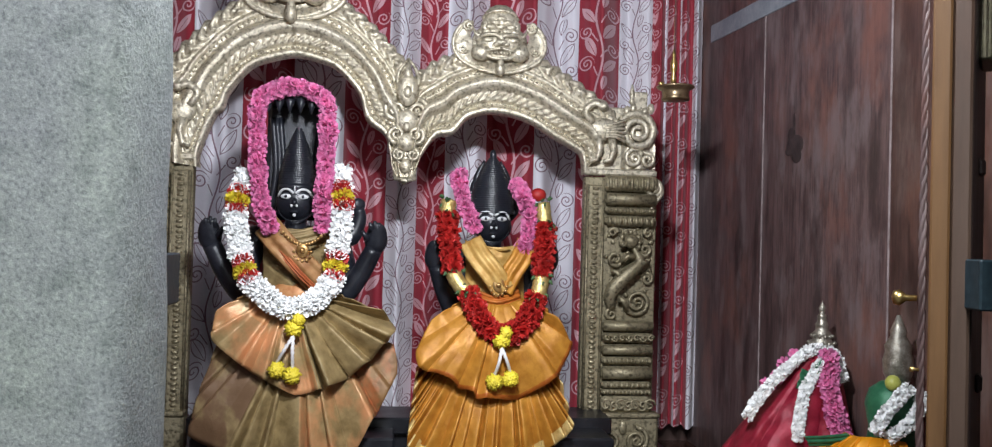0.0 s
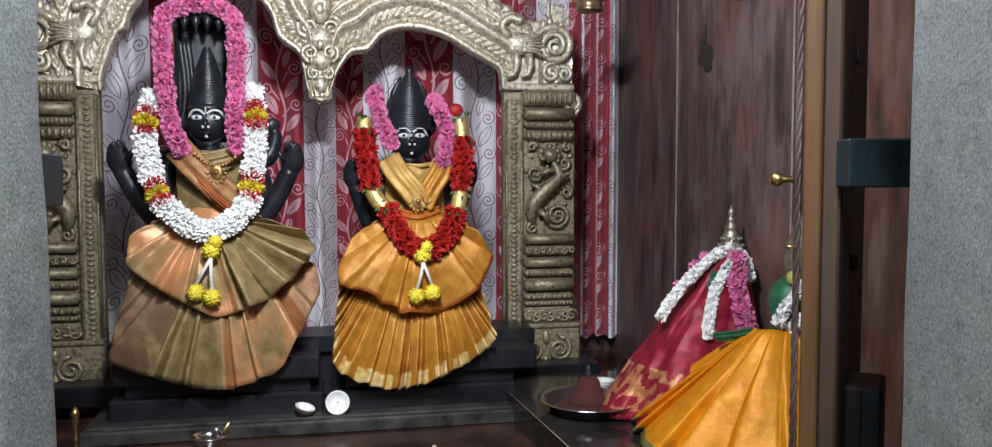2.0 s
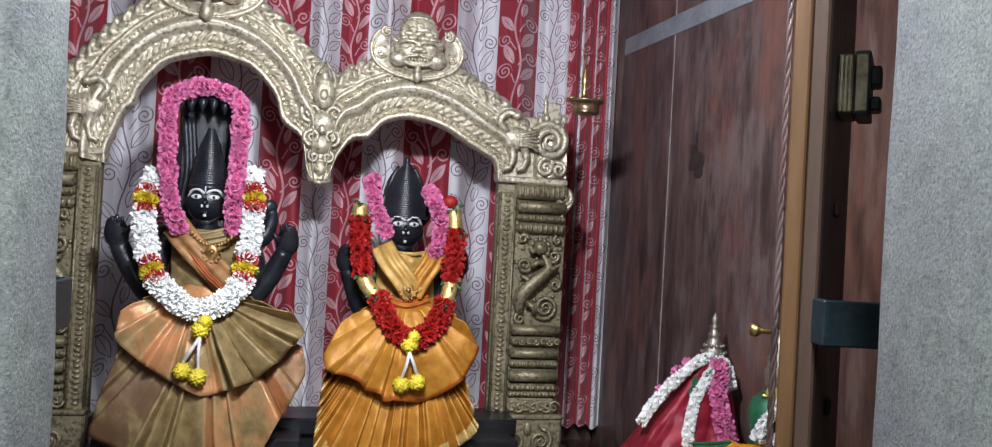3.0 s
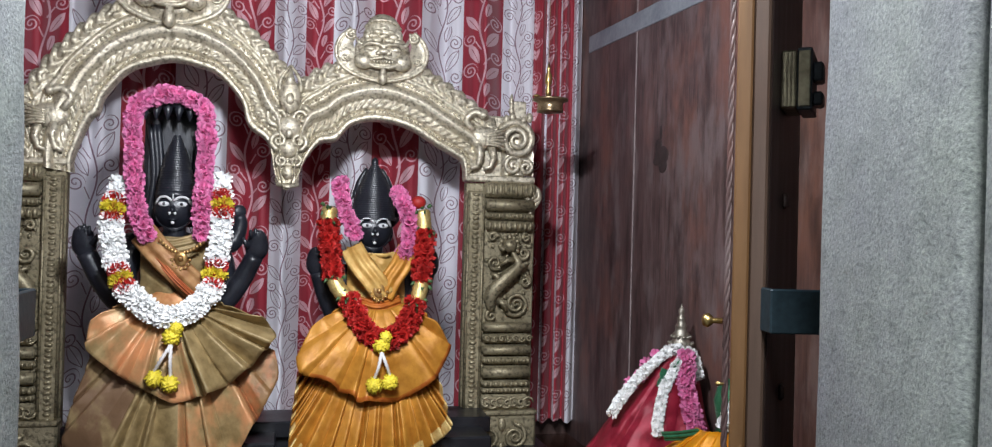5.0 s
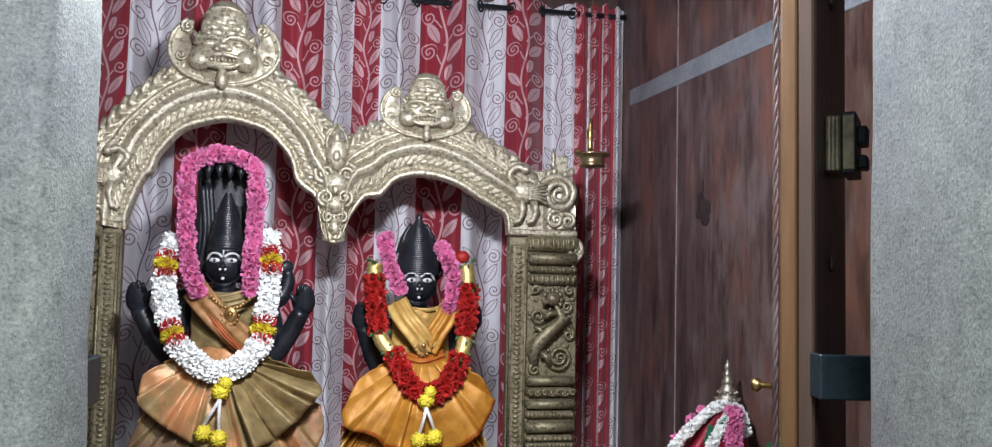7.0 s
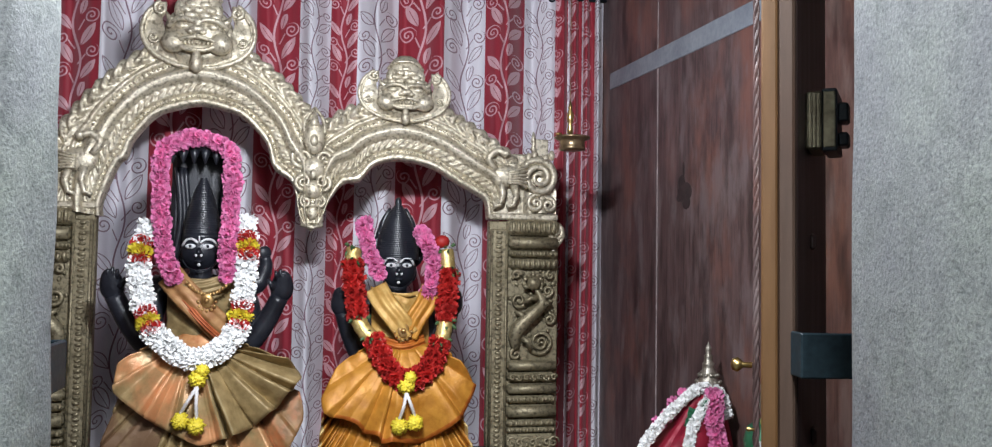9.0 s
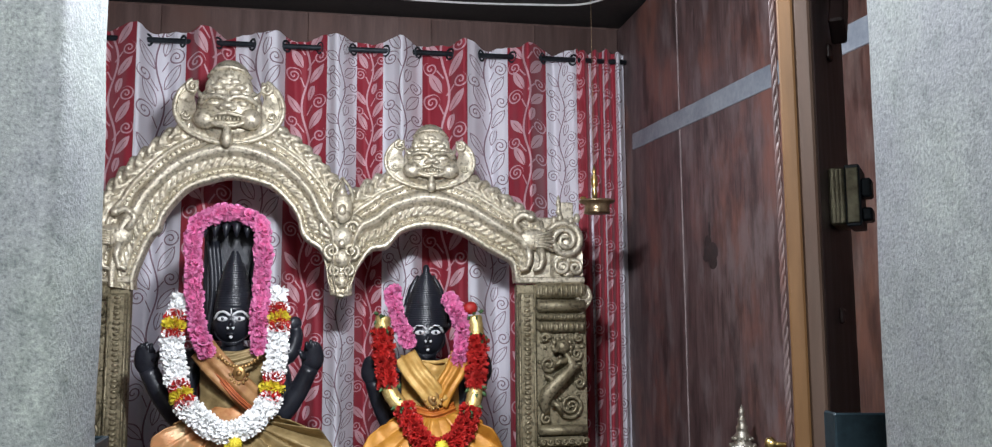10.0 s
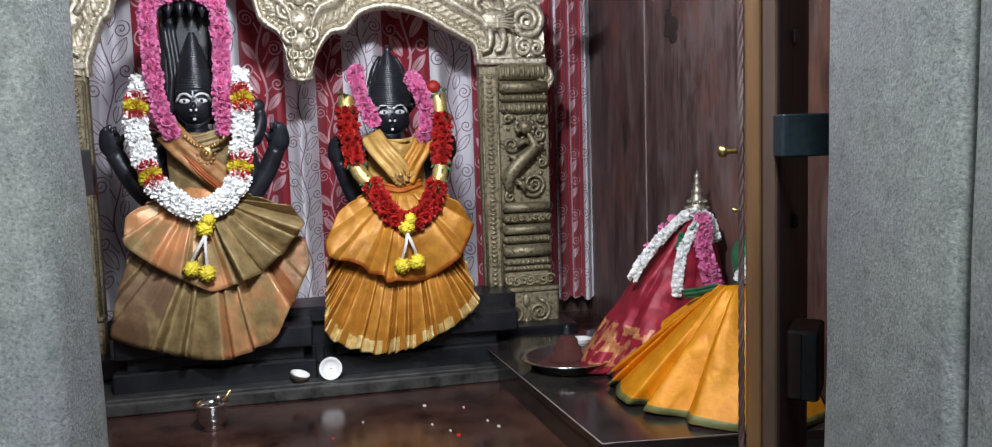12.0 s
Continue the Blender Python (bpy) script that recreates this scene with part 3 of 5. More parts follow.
# slanting prop and top hinge arm over the lock
prop = thing("door_closer_arm", "dark wooden slanting door brace", "brace")
prop.matrix_world = leaf.matrix_basis @ pose(0.22, -0.056, 2.02 - FLOOR, 0, 35, 0)
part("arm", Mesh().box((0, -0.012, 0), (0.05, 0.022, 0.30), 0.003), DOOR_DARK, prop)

# iron straps that hold the frame to the jambs
strap = thing("iron_strap", "blue-black painted iron strap fixed to the stone jamb", "strap", "straps on the jambs")
part("flat_bar", Mesh().box((0.0, 0.0, 0.0), (0.155, 0.006, 0.058), 0.002), BLUE_IRON, strap)
part("return_bar", Mesh().box((-0.0745, 0.045, 0.0), (0.006, 0.09, 0.058), 0.002), BLUE_IRON, strap)
strap.matrix_world = pose(0.352, 1.235, 1.318, 0, 0, -9.9)
left_strap = copy_thing(strap, pose(-0.702, 1.38, 1.30, 0, 0, 180))

# ---- curtain ----
rod = thing("curtain_rod", "dark brown curtain rod fixed between the walls", "rod")
part("pole", Mesh().tube([(WEST, 3.9, 2.632), (EAST, 3.9, 2.632)], 0.0115, 12), IRON, rod)
curtain = thing("curtain", "red and white striped eyelet curtain printed with vines", "curtain", at=(0, 0, 0))
STRIPES = [-1.60, -1.360, -1.19, -0.992, -0.792, -0.588, -0.413, -0.286, -0.174, -0.003, 0.196, 0.377, 0.552, 0.694, 0.752, 0.764, 0.818, 0.825, 0.878, 0.918]
TOP_Z, HEM_Z = 2.676, 0.585


def cloth_y(x, z):
    """Depth of the hanging folds; they loosen towards the hem, and bunch up near the boarded wall."""
    loose = 1 + 0.25 * (TOP_Z - z) / 2
    if x < 0.70:
        a = 2 * math.pi * (x + 1.076 + 0.012 * math.sin(3 * z + 2 * x)) / 0.281
        y = (0.066 * math.cos(a) + 0.018 * math.cos(2 * a + 0.9 + 0.5 * z)) * loose
        y += 0.0075 * math.sin(2 * math.pi * x / 0.083 + 1.4 * math.sin(1.7 * z + 4 * x)) + 0.004 * math.sin(2 * math.pi * x / 0.047 + 2 * z)
        y += 0.010 * noise.noise(Vector((x * 5, 0, z * 2.2)))
    else:
        y = 0.030 * math.cos(2 * math.pi * (x - 0.70) / 0.055 + 0.5 * math.sin(2.5 * z)) * loose + 0.007 * math.sin(2 * math.pi * x / 0.026 + z)
    return 3.9 + y


def curtain_panel(first, last):
    """One cloth sheet; each stripe has its own print and its own run of the pattern."""
    rows, xs, stripe = 40, [STRIPES[first]], []
    for k in range(first, last):
        a, b = STRIPES[k], STRIPES[k + 1]
        n = max(4, int((b - a) / 0.0055))
        xs += [a + (b - a) * (i + 1) / n for i in range(n)]
        stripe += [k] * n
    zs = [HEM_Z + (TOP_Z - HEM_Z) * j / rows for j in range(rows + 1)]
    mesh = Mesh()
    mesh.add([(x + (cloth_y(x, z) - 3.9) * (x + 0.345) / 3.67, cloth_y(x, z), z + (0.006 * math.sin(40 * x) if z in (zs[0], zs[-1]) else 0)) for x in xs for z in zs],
             [(i * (rows + 1) + j, (i + 1) * (rows + 1) + j, (i + 1) * (rows + 1) + j + 1, i * (rows + 1) + j + 1) for i in range(len(stripe)) for j in range(rows)],
             [stripe[i] % 2 for i in range(len(stripe)) for j in range(rows)])
    ob = part("cloth_panel", mesh, (WHITE_CLOTH, RED_CLOTH), curtain, "striped printed cloth panel")
    layer = ob.data.uv_layers.new(name="cloth")
    for f, poly in enumerate(ob.data.polygons):
        k = stripe[f // rows]
        a, b = STRIPES[k], STRIPES[k + 1]
        size = 0.062 / min(0.1, max(0.07, (b - a) / 2))
        shift = 0.052 if b - a < 0.09 else 0.0
        for q in poly.loop_indices:
            co = ob.data.vertices[ob.data.loops[q].vertex_index].co
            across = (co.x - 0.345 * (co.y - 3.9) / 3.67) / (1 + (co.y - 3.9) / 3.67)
            layer.data[q].uv = ((across - (a + b) / 2) * size + shift, co.z * size + 0.37 * k)
    return ob


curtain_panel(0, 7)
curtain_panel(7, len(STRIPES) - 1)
RING = [(0.004 * math.sin(a * math.pi / 3), 0.023 + 0.005 * math.cos(a * math.pi / 3)) for a in range(6)]
eyelet = Mesh().add([(x, r * math.cos(p * math.pi / 8), r * math.sin(p * math.pi / 8)) for p in range(16) for x, r in RING],
                    [(p * 6 + q, p * 6 + (q + 1) % 6, (p + 1) % 16 * 6 + (q + 1) % 6, (p + 1) % 16 * 6 + q) for p in range(16) for q in range(6)]).data("eyelet", IRON)
for k in range(7):
    for side in (-0.0703, 0.0703):
        ring = part("eyelet", eyelet, IRON, curtain, "dark eyelet ring")
        ring.location = (-1.076 + 0.281 * k + side, 3.9, 2.632)
        ring.rotation_euler = (0, 0, radians(38 if side > 0 else -38))

# ---- altar stones ----
def stone(name, label, mats, *boxes, category="plinth"):
    ob = thing(name, label, category)
    for pname, c, s, b in boxes:
        part(pname, Mesh().box(c, s, b), mats, ob)
    return ob


tagged(part("altar_slab", Mesh().box((-0.385, 3.29, 0.522), (1.33, 0.62, 0.044), 0.006).box((-0.385, 3.30, 0.534), (1.29, 0.58, 0.03), 0.004), SLAB_STONE),
       "low dusty grey stone slab under the altar", "slab")
stone("altar_bench", "long black stone bench behind the statue plinths", PLINTH_STONE,
      ("bench_base", (-0.37, 3.42, 0.585), (2.0, 0.34, 0.07), 0.006), ("bench_body", (-0.33, 3.33, 0.66), (1.36, 0.16, 0.09), 0.004), ("bench_top", (-0.32, 3.32, 0.732), (1.40, 0.20, 0.055), 0.005))
stone("statue_plinth", "stepped oiled black stone plinth under the taller statue", PLINTH_STONE,
      ("foot", (-0.665, 3.165, 0.578), (0.64, 0.19, 0.066), 0.005), ("neck", (-0.665, 3.18, 0.632), (0.56, 0.15, 0.046), 0.004), ("top", (-0.665, 3.155, 0.69), (0.62, 0.17, 0.072), 0.006))
stone("statue_plinth", "stepped oiled black stone plinth under the shorter statue", PLINTH_STONE,
      ("foot", (-0.02, 3.165, 0.578), (0.60, 0.19, 0.066), 0.005), ("neck", (0.0, 3.18, 0.632), (0.56, 0.15, 0.046), 0.004), ("top", (0.03, 3.155, 0.69), (0.64, 0.17, 0.072), 0.006))
pl = [(0.238, 3.22), (0.305, 2.075), (EAST, 1.99), (EAST, 3.22)]
side = Mesh()
side.add([(x, y, FLOOR) for x, y in pl] + [(x, y, 0.595) for x, y in pl], [(0, 1, 5, 4), (1, 2, 6, 5), (2, 3, 7, 6), (3, 0, 4, 7), (4, 5, 6, 7)], 0, False)
ledge = Mesh()
ledge.add([(x + (0.0 if k > 1 else -0.006), y, 0.573) for k, (x, y) in enumerate(pl)] + [(x + (0.0 if k > 1 else -0.006), y - 0.006, 0.597) for k, (x, y) in enumerate(pl)],
          [(3, 2, 1, 0), (0, 1, 5, 4), (1, 2, 6, 5), (2, 3, 7, 6), (3, 0, 4, 7), (4, 5, 6, 7)], 0, False)
platform = thing("side_platform", "polished black granite side platform along the boarded wall", "platform")
part("platform_body", side, BLACK_GRANITE, platform)
part("platform_top", ledge, BLACK_GRANITE, platform, "polished black granite top slab")
part("edge_filler", Mesh().tube([(0.233, 3.10, 0.5965), (0.2995, 2.069, 0.5965), (0.70, 2.029, 0.5965)], 0.0016, 6), JOINT, platform, "pale worn filler along the slab edge")

# ---- brass arch ----
arch = thing("brass_arch", "double cast brass altar arch with lion masks and carved columns", "altar arch", at=(0, 0, 0))
AY = 3.40  # ground of the relief


def column(x_in, hand):
    """One pillar; hand +1 when it widens to the east."""
    X = lambda d: x_in + hand * d
    col = part("column", Mesh().box((X(0.135), AY + 0.02, 1.085), (0.27, 0.04, 1.02), 0.004), BRASS_OLD_SHADED, arch, "carved cast brass pillar")
    strip = Mesh().box((X(0.036), AY - 0.008, 1.15), (0.062, 0.03, 0.83), 0.006)
    for k in range(46):
        strip.ball((X(0.036), AY - 0.024, 0.75 + 0.0178 * k), (0.013, 0.006, 0.0072), 6, 4)
    for d in (0.008, 0.064):
        strip.tube([(X(d), AY - 0.024, 0.735), (X(d), AY - 0.024, 1.565)], 0.005, 6)
    part("border_strip", strip, BRASS_OLD_SHADED, col)

    def band(z0, z1, style, wide=0.0):
        b = Mesh().box((X(0.165), AY - 0.016, (z0 + z1) / 2), (0.185 + wide, 0.036, z1 - z0), min(0.012, (z1 - z0) * 0.35))
        zc, h = (z0 + z1) / 2, (z1 - z0) / 2
        if style == "leaf":
            for k in range(9):
                b.ball((X(0.087 + 0.0195 * k), AY - 0.036, zc), (0.0085, 0.010, h * 0.85), 7, 5)
        elif style == "bead":
            for k in range(13):
                b.ball((X(0.082 + 0.0138 * k), AY - 0.036, zc), (0.0062, 0.007, min(h, 0.009)), 6, 4)
        elif style == "roll":
            b.tube([(X(0.075 - wide / 2), AY - 0.03, zc), (X(0.255 + wide / 2), AY - 0.03, zc)], h * 0.92, 10)
        elif style == "knot":
            for k in range(7):
                b.tube(spiral(X(0.09 + 0.0265 * k), zc, AY - 0.034, h * 0.8, 1.3, 180 * k, hand, 12), 0.0045, 5)
        part("moulding_band", b, BRASS_OLD_SHADED, col)

    band(1.545, 1.60, "leaf", 0.02)
    band(1.492, 1.538, "roll")
    band(1.462, 1.486, "bead")
    band(1.418, 1.456, "leaf")
    band(1.040, 1.078, "roll")
    band(1.000, 1.034, "knot")
    band(0.955, 0.992, "roll")
    band(0.922, 0.948, "bead")
    band(0.868, 0.914, "roll")
    band(0.836, 0.860, "leaf")
    band(0.815, 0.832, "bead")
    band(0.748, 0.808, "knot")
    # rearing lion among scrolls
    p = Mesh()
    p.tube(smooth_path([(X(0.105), AY - 0.012, 1.12), (X(0.10), AY - 0.028, 1.18), (X(0.15), AY - 0.036, 1.24), (X(0.20), AY - 0.036, 1.29), (X(0.175), AY - 0.036, 1.345)], 18),
           [0.008 + 0.020 * math.sin(math.pi * min(1, 0.12 + i / 20)) for i in range(19)], 8)
    p.ball((X(0.165), AY - 0.044, 1.365), (0.028, 0.022, 0.026), 10, 7)
    p.ball((X(0.135), AY - 0.048, 1.352), (0.014, 0.012, 0.010), 8, 5)
    for k in range(9):
        a = math.radians(-60 + 30 * k)
        p.ball((X(0.165 + 0.034 * math.cos(a)), AY - 0.034, 1.362 + 0.034 * math.sin(a)), (0.011, 0.010, 0.011), 6, 4)
    for cx, cz, r, t, s, h in ((0.20, 1.145, 0.048, 2.1, 200, 1), (0.115, 1.30, 0.030, 1.7, 20, -1), (0.225, 1.335, 0.024, 1.6, 200, 1), (0.105, 1.395, 0.018, 1.3, 0, 1), (0.235, 1.23, 0.022, 1.6, 100, -1), (0.105, 1.10, 0.022, 1.4, 60, 1), (0.235, 1.395, 0.016, 1.3, 90, 1)):
        p.tube(spiral(X(cx), cz, AY - 0.014, r, t, s if hand > 0 else 180 - s, h * hand), [0.0095 * (1 - 0.6 * i / 26) for i in range(27)], 6)
    for x0, z0, x1, z1 in ((0.14, 1.22, 0.095, 1.26), (0.19, 1.27, 0.235, 1.29), (0.125, 1.16, 0.16, 1.12), (0.18, 1.31, 0.13, 1.29)):
        p.tube([(X(x0), AY - 0.034, z0), (X((x0 + x1) / 2), AY - 0.046, (z0 + z1) / 2 + 0.01), (X(x1), AY - 0.036, z1)], [0.013, 0.010, 0.007], 7)
    rnd = random.Random(5)
    for k in range(34):
        p.ball((X(rnd.uniform(0.083, 0.25)), AY - 0.004, rnd.uniform(1.09, 1.41)), (rnd.uniform(0.006, 0.014), 0.010, rnd.uniform(0.006, 0.014)), 6, 4)
    part("lion_relief", p, BRASS_OLD_SHADED, col, "rearing lion relief among scrolls")
    # base block
    b = Mesh().box((X(0.14), AY - 0.018, 0.66), (0.285, 0.05, 0.155), 0.008)
    for cx, h in ((0.10, 1), (0.20, -1)):
        b.tube(spiral(X(cx), 0.655, AY - 0.046, 0.046, 2.0, 90, h), [0.009 * (1 - 0.5 * i / 26) for i in range(27)], 6)
    b.ball((X(0.15), AY - 0.048, 0.70), (0.016, 0.010, 0.026), 8, 5).ball((X(0.15), AY - 0.048, 0.615), (0.013, 0.010, 0.022), 8, 5)
    b.box((X(0.14), AY - 0.022, 0.742), (0.29, 0.06, 0.016), 0.004).box((X(0.14), AY - 0.022, 0.588), (0.295, 0.062, 0.022), 0.004)
    part("column_base", b, BRASS_OLD_SHADED, col, "scrolled square base")
    # goose and scroll on the capital
    g = Mesh().box((X(0.13), AY + 0.0, 1.612), (0.265, 0.045, 0.024), 0.005)
    g.ball((X(0.055), AY - 0.022, 1.765), (0.062, 0.022, 0.042), 14, 9)
    g.tube(smooth_path([(X(0.015), AY - 0.03, 1.785), (X(-0.012), AY - 0.036, 1.825), (X(0.02), AY - 0.036, 1.855), (X(0.05), AY - 0.04, 1.845)], 10), 0.014, 7)
    g.ball((X(0.052), AY - 0.04, 1.845), (0.02, 0.018, 0.016), 8, 6)
    for d in (0.035, 0.085):
        g.tube([(X(d), AY - 0.028, 1.74), (X(d + 0.01), AY - 0.036, 1.69), (X(d), AY - 0.03, 1.655), (X(d - 0.025), AY - 0.034, 1.648)], [0.018, 0.013, 0.009, 0.008], 7)
    for k in range(6):
        g.tube(smooth_path([(X(0.06), AY - 0.05, 1.775 - 0.008 * k), (X(0.10), AY - 0.05, 1.785 - 0.010 * k), (X(0.135), AY - 0.04, 1.80 - 0.016 * k)], 6), 0.0055, 5)
    g.tube(spiral(X(0.185), 1.762, AY - 0.020, 0.070, 2.3, 150 if hand > 0 else 30, -hand, 40), [0.016 * (1 - 0.55 * i / 40) for i in range(41)], 7)
    g.tube(spiral(X(0.175), 1.665, AY - 0.016, 0.034, 1.6, 60, hand), 0.009, 6)
    g.tube(spiral(X(0.225), 1.66, AY - 0.016, 0.028, 1.6, 120, -hand), 0.008, 6)
    g.tube(spiral(X(0.252), 1.555, AY - 0.010, 0.034, 1.5, 90, -hand), 0.010, 6)
    g.tube(smooth_path([(X(0.235), AY - 0.01, 1.595), (X(0.285), AY - 0.01, 1.555), (X(0.262), AY - 0.01, 1.505), (X(0.235), AY - 0.01, 1.47)], 10), [0.012 - 0.0007 * i for i in range(11)], 6)
    g.box((X(0.115), AY + 0.022, 1.735), (0.23, 0.02, 0.235), 0.006)
    g.grid(lambda u, v: (X(0.13 + 0.13 * u), AY - 0.004 + 0.01 * math.sin(9 * u), 1.63 + (0.06 + 0.16 * math.sin(math.pi * (0.25 + 0.7 * u))) * v), 10, 6)
    for k in range(5):
        g.ball((X(0.145 + 0.022 * k), AY - 0.022, 1.835 + 0.012 * math.sin(2 * k)), (0.014, 0.012, 0.020), 7, 5)
    g.tube([(X(0.165), AY - 0.01, 1.82), (X(0.165), AY - 0.01, 1.93)], [0.008, 0.004], 6)
    g.lathe([(0.004, 1.86), (0.014, 1.868), (0.006, 1.885), (0.011, 1.90), (0.003, 1.935)], 8, 0, pose(X(0.165), AY - 0.01, 0))
    g.box((X(0.20), AY, 1.875), (0.05, 0.008, 0.07), 0.003)
    part("goose_finial", g, BRASS, col, "goose with a curling plume on the capital")


column(0.305, 1)
column(-1.062, -1)


def arch_band(pairs):
    """The curved hood: ridged profile between the inner and the outer edge, set with beads and leaves."""
    rows, cols = 360, 56
    inner = smooth_path([(a, 0, b) for a, b, _, _ in pairs], rows)
    outer = smooth_path([(c, 0, d) for _, _, c, d in pairs], rows)
    prof = [(0.0, 0.0), (0.03, -0.018), (0.09, -0.018), (0.12, -0.002), (0.17, 0.0), (0.20, -0.014), (0.33, -0.014), (0.36, -0.024), (0.40, -0.036), (0.47, -0.042), (0.53, -0.036), (0.57, -0.016),
            (0.61, -0.008), (0.67, -0.010), (0.70, -0.020), (0.74, -0.020), (0.77, -0.010), (0.84, -0.014), (0.95, -0.012), (1.0, 0.0)]
    ws = [k / cols for k in range(cols + 1)]
    base = np.interp(ws, [p[0] for p in prof], [p[1] for p in prof])
    mesh, verts, run = Mesh(), [], 0.0
    for i, (a, b) in enumerate(zip(inner, outer)):
        if i:
            run += (0.5 * (a + b) - 0.5 * (inner[i - 1] + outer[i - 1])).length
        verts.append((a.x, AY + 0.03, a.z))
        for w, y in zip(ws, base):
            lift, reach = 0.0, w
            if w > 0.77:
                # curling leaves on the rim
                e = math.sin(math.pi * min(1.0, (w - 0.77) / 0.26))
                ph = run / 0.046 + 0.9 * math.sin(3.2 * (w - 0.77) / 0.23)
                lobe = abs(math.sin(math.pi * ph)) ** 0.7
                lift = e * (0.017 * lobe - 0.006) + 0.009 * e * noise.noise(Vector((run * 55, w * 16, 1)))
                reach = w + max(0.0, w - 0.90) * (0.9 * lobe - 0.25)
            elif 0.19 < w < 0.34:
                # small ruffled leaves along the inner band
                e = math.sin(math.pi * (w - 0.19) / 0.15)
                ph = run / 0.030 - 1.3 * (w - 0.19) / 0.15
                lift = e * (0.010 * abs(math.sin(math.pi * ph)) - 0.003) + 0.006 * e * noise.noise(Vector((run * 75, w * 22, 4)))
            elif 0.60 < w < 0.70:
                lift = 0.004 * noise.noise(Vector((run * 60, w * 30, 8)))
            p = a.lerp(b, reach)
            verts.append((p.x, AY + float(y) - lift, p.z))
        e = a.lerp(b, 1.0)
        verts.append((e.x, AY + 0.03, e.z))
    n = cols + 3
    mesh.add(verts, [(i * n + j, (i + 1) * n + j, (i + 1) * n + j + 1, i * n + j + 1) for i in range(rows) for j in range(n - 1)])
    hood = part("arch_hood", mesh, BRASS, arch, "curved cast brass hood with bead rows")

    def row(w, count, r, y):
        mesh = Mesh()
        a_path = even_path([tuple(a.lerp(b, w)) for a, b in list(zip(inner, outer))[::18]], count)
        for i, p in enumerate(a_path[1:-1], 1):
            d = (a_path[i + 1] - a_path[i - 1]).normalized()
            ang = math.degrees(math.atan2(d.z, d.x))
            mesh.ball((0, 0, 0), r, 7, 5, 0, pose(p.x, AY + y, p.z, 0, -ang, 0))
        return mesh

    tagged(part("inner_beading", row(0.145, 70, (0.0060, 0.006, 0.0050), -0.003), BRASS, hood), kind="stuff")
    tagged(part("outer_beading", row(0.645, 84, (0.0052, 0.006, 0.0050), -0.013), BRASS, hood), kind="stuff")


arch_band([(-1.046, 1.576, -1.20, 1.60), (-1.045, 1.63, -1.20, 1.72), (-1.0, 1.75, -1.19, 1.86), (-0.971, 1.783, -1.15, 1.93), (-0.953, 1.838, -1.10, 2.0), (-0.884, 1.924, -1.0, 2.10),
           (-0.81, 1.957, -0.90, 2.17), (-0.736, 1.973, -0.736, 2.21), (-0.66, 1.962, -0.60, 2.18), (-0.59, 1.936, -0.49, 2.11), (-0.512, 1.853, -0.40, 2.02), (-0.483, 1.764, -0.345, 1.95),
           (-0.421, 1.716, -0.333, 1.88), (-0.402, 1.665, -0.338, 1.78), (-0.389, 1.60, -0.345, 1.62), (-0.362, 1.55, -0.347, 1.54)])
arch_band([(-0.330, 1.55, -0.346, 1.54), (-0.303, 1.60, -0.344, 1.62), (-0.28, 1.656, -0.335, 1.79), (-0.233, 1.714, -0.325, 1.90), (-0.177, 1.726, -0.26, 1.965), (-0.121, 1.785, -0.18, 2.005),
           (-0.03, 1.806, -0.022, 2.045), (0.086, 1.784, 0.131, 2.004), (0.193, 1.724, 0.25, 1.938), (0.252, 1.694, 0.33, 1.885), (0.288, 1.667, 0.38, 1.85), (0.298, 1.60, 0.42, 1.80)])

drop = Mesh().box((-0.344, AY + 0.0, 1.612), (0.082, 0.036, 0.115), 0.014)
for s in (-1, 1):
    drop.tube(spiral(-0.342 + s * 0.040, 1.80, AY - 0.022, 0.040, 1.9, 90, -s), [0.011 * (1 - 0.5 * i / 26) for i in range(27)], 7)
    drop.tube(spiral(-0.342 + s * 0.034, 1.715, AY - 0.026, 0.030, 1.7, -90, s), [0.010 * (1 - 0.5 * i / 26) for i in range(27)], 7)
    drop.tube(spiral(-0.342 + s * 0.024, 1.645, AY - 0.026, 0.022, 1.5, 90, -s), 0.007, 6)
    drop.tube(smooth_path([(-0.342, AY - 0.03, 1.87), (-0.342 + s * 0.035, AY - 0.026, 1.895), (-0.342 + s * 0.03, AY - 0.02, 1.94), (-0.342, AY - 0.015, 1.985)], 12), [0.012 - 0.0006 * i for i in range(13)], 7)
drop.ball((-0.342, AY - 0.030, 1.872), (0.040, 0.020, 0.058), 16, 10).tube([(-0.342, AY - 0.030, 1.91), (-0.342, AY - 0.026, 1.945), (-0.342, AY - 0.014, 1.985)], [0.022, 0.012, 0.002], 9)
drop.ball((-0.342, AY - 0.046, 1.862), (0.016, 0.010, 0.022), 10, 7).ball((-0.342, AY - 0.026, 1.765), (0.042, 0.020, 0.040), 14, 9).ball((-0.342, AY - 0.042, 1.742), (0.013, 0.010, 0.018), 10, 7)
drop.ball((-0.342, AY - 0.026, 1.690), (0.034, 0.018, 0.034), 12, 8)
for z, w in ((1.672, 0.036), (1.640, 0.040), (1.562, 0.038)):
    drop.tube([(-0.342 - w, AY - 0.020, z), (-0.342, AY - 0.028, z - 0.008), (-0.342 + w, AY - 0.020, z)], 0.0075, 7)
drop.ball((-0.342, AY - 0.026, 1.605), (0.022, 0.012, 0.026), 10, 7)
part("pendant", drop, BRASS, arch, "scrolled pendant between the two hoods")


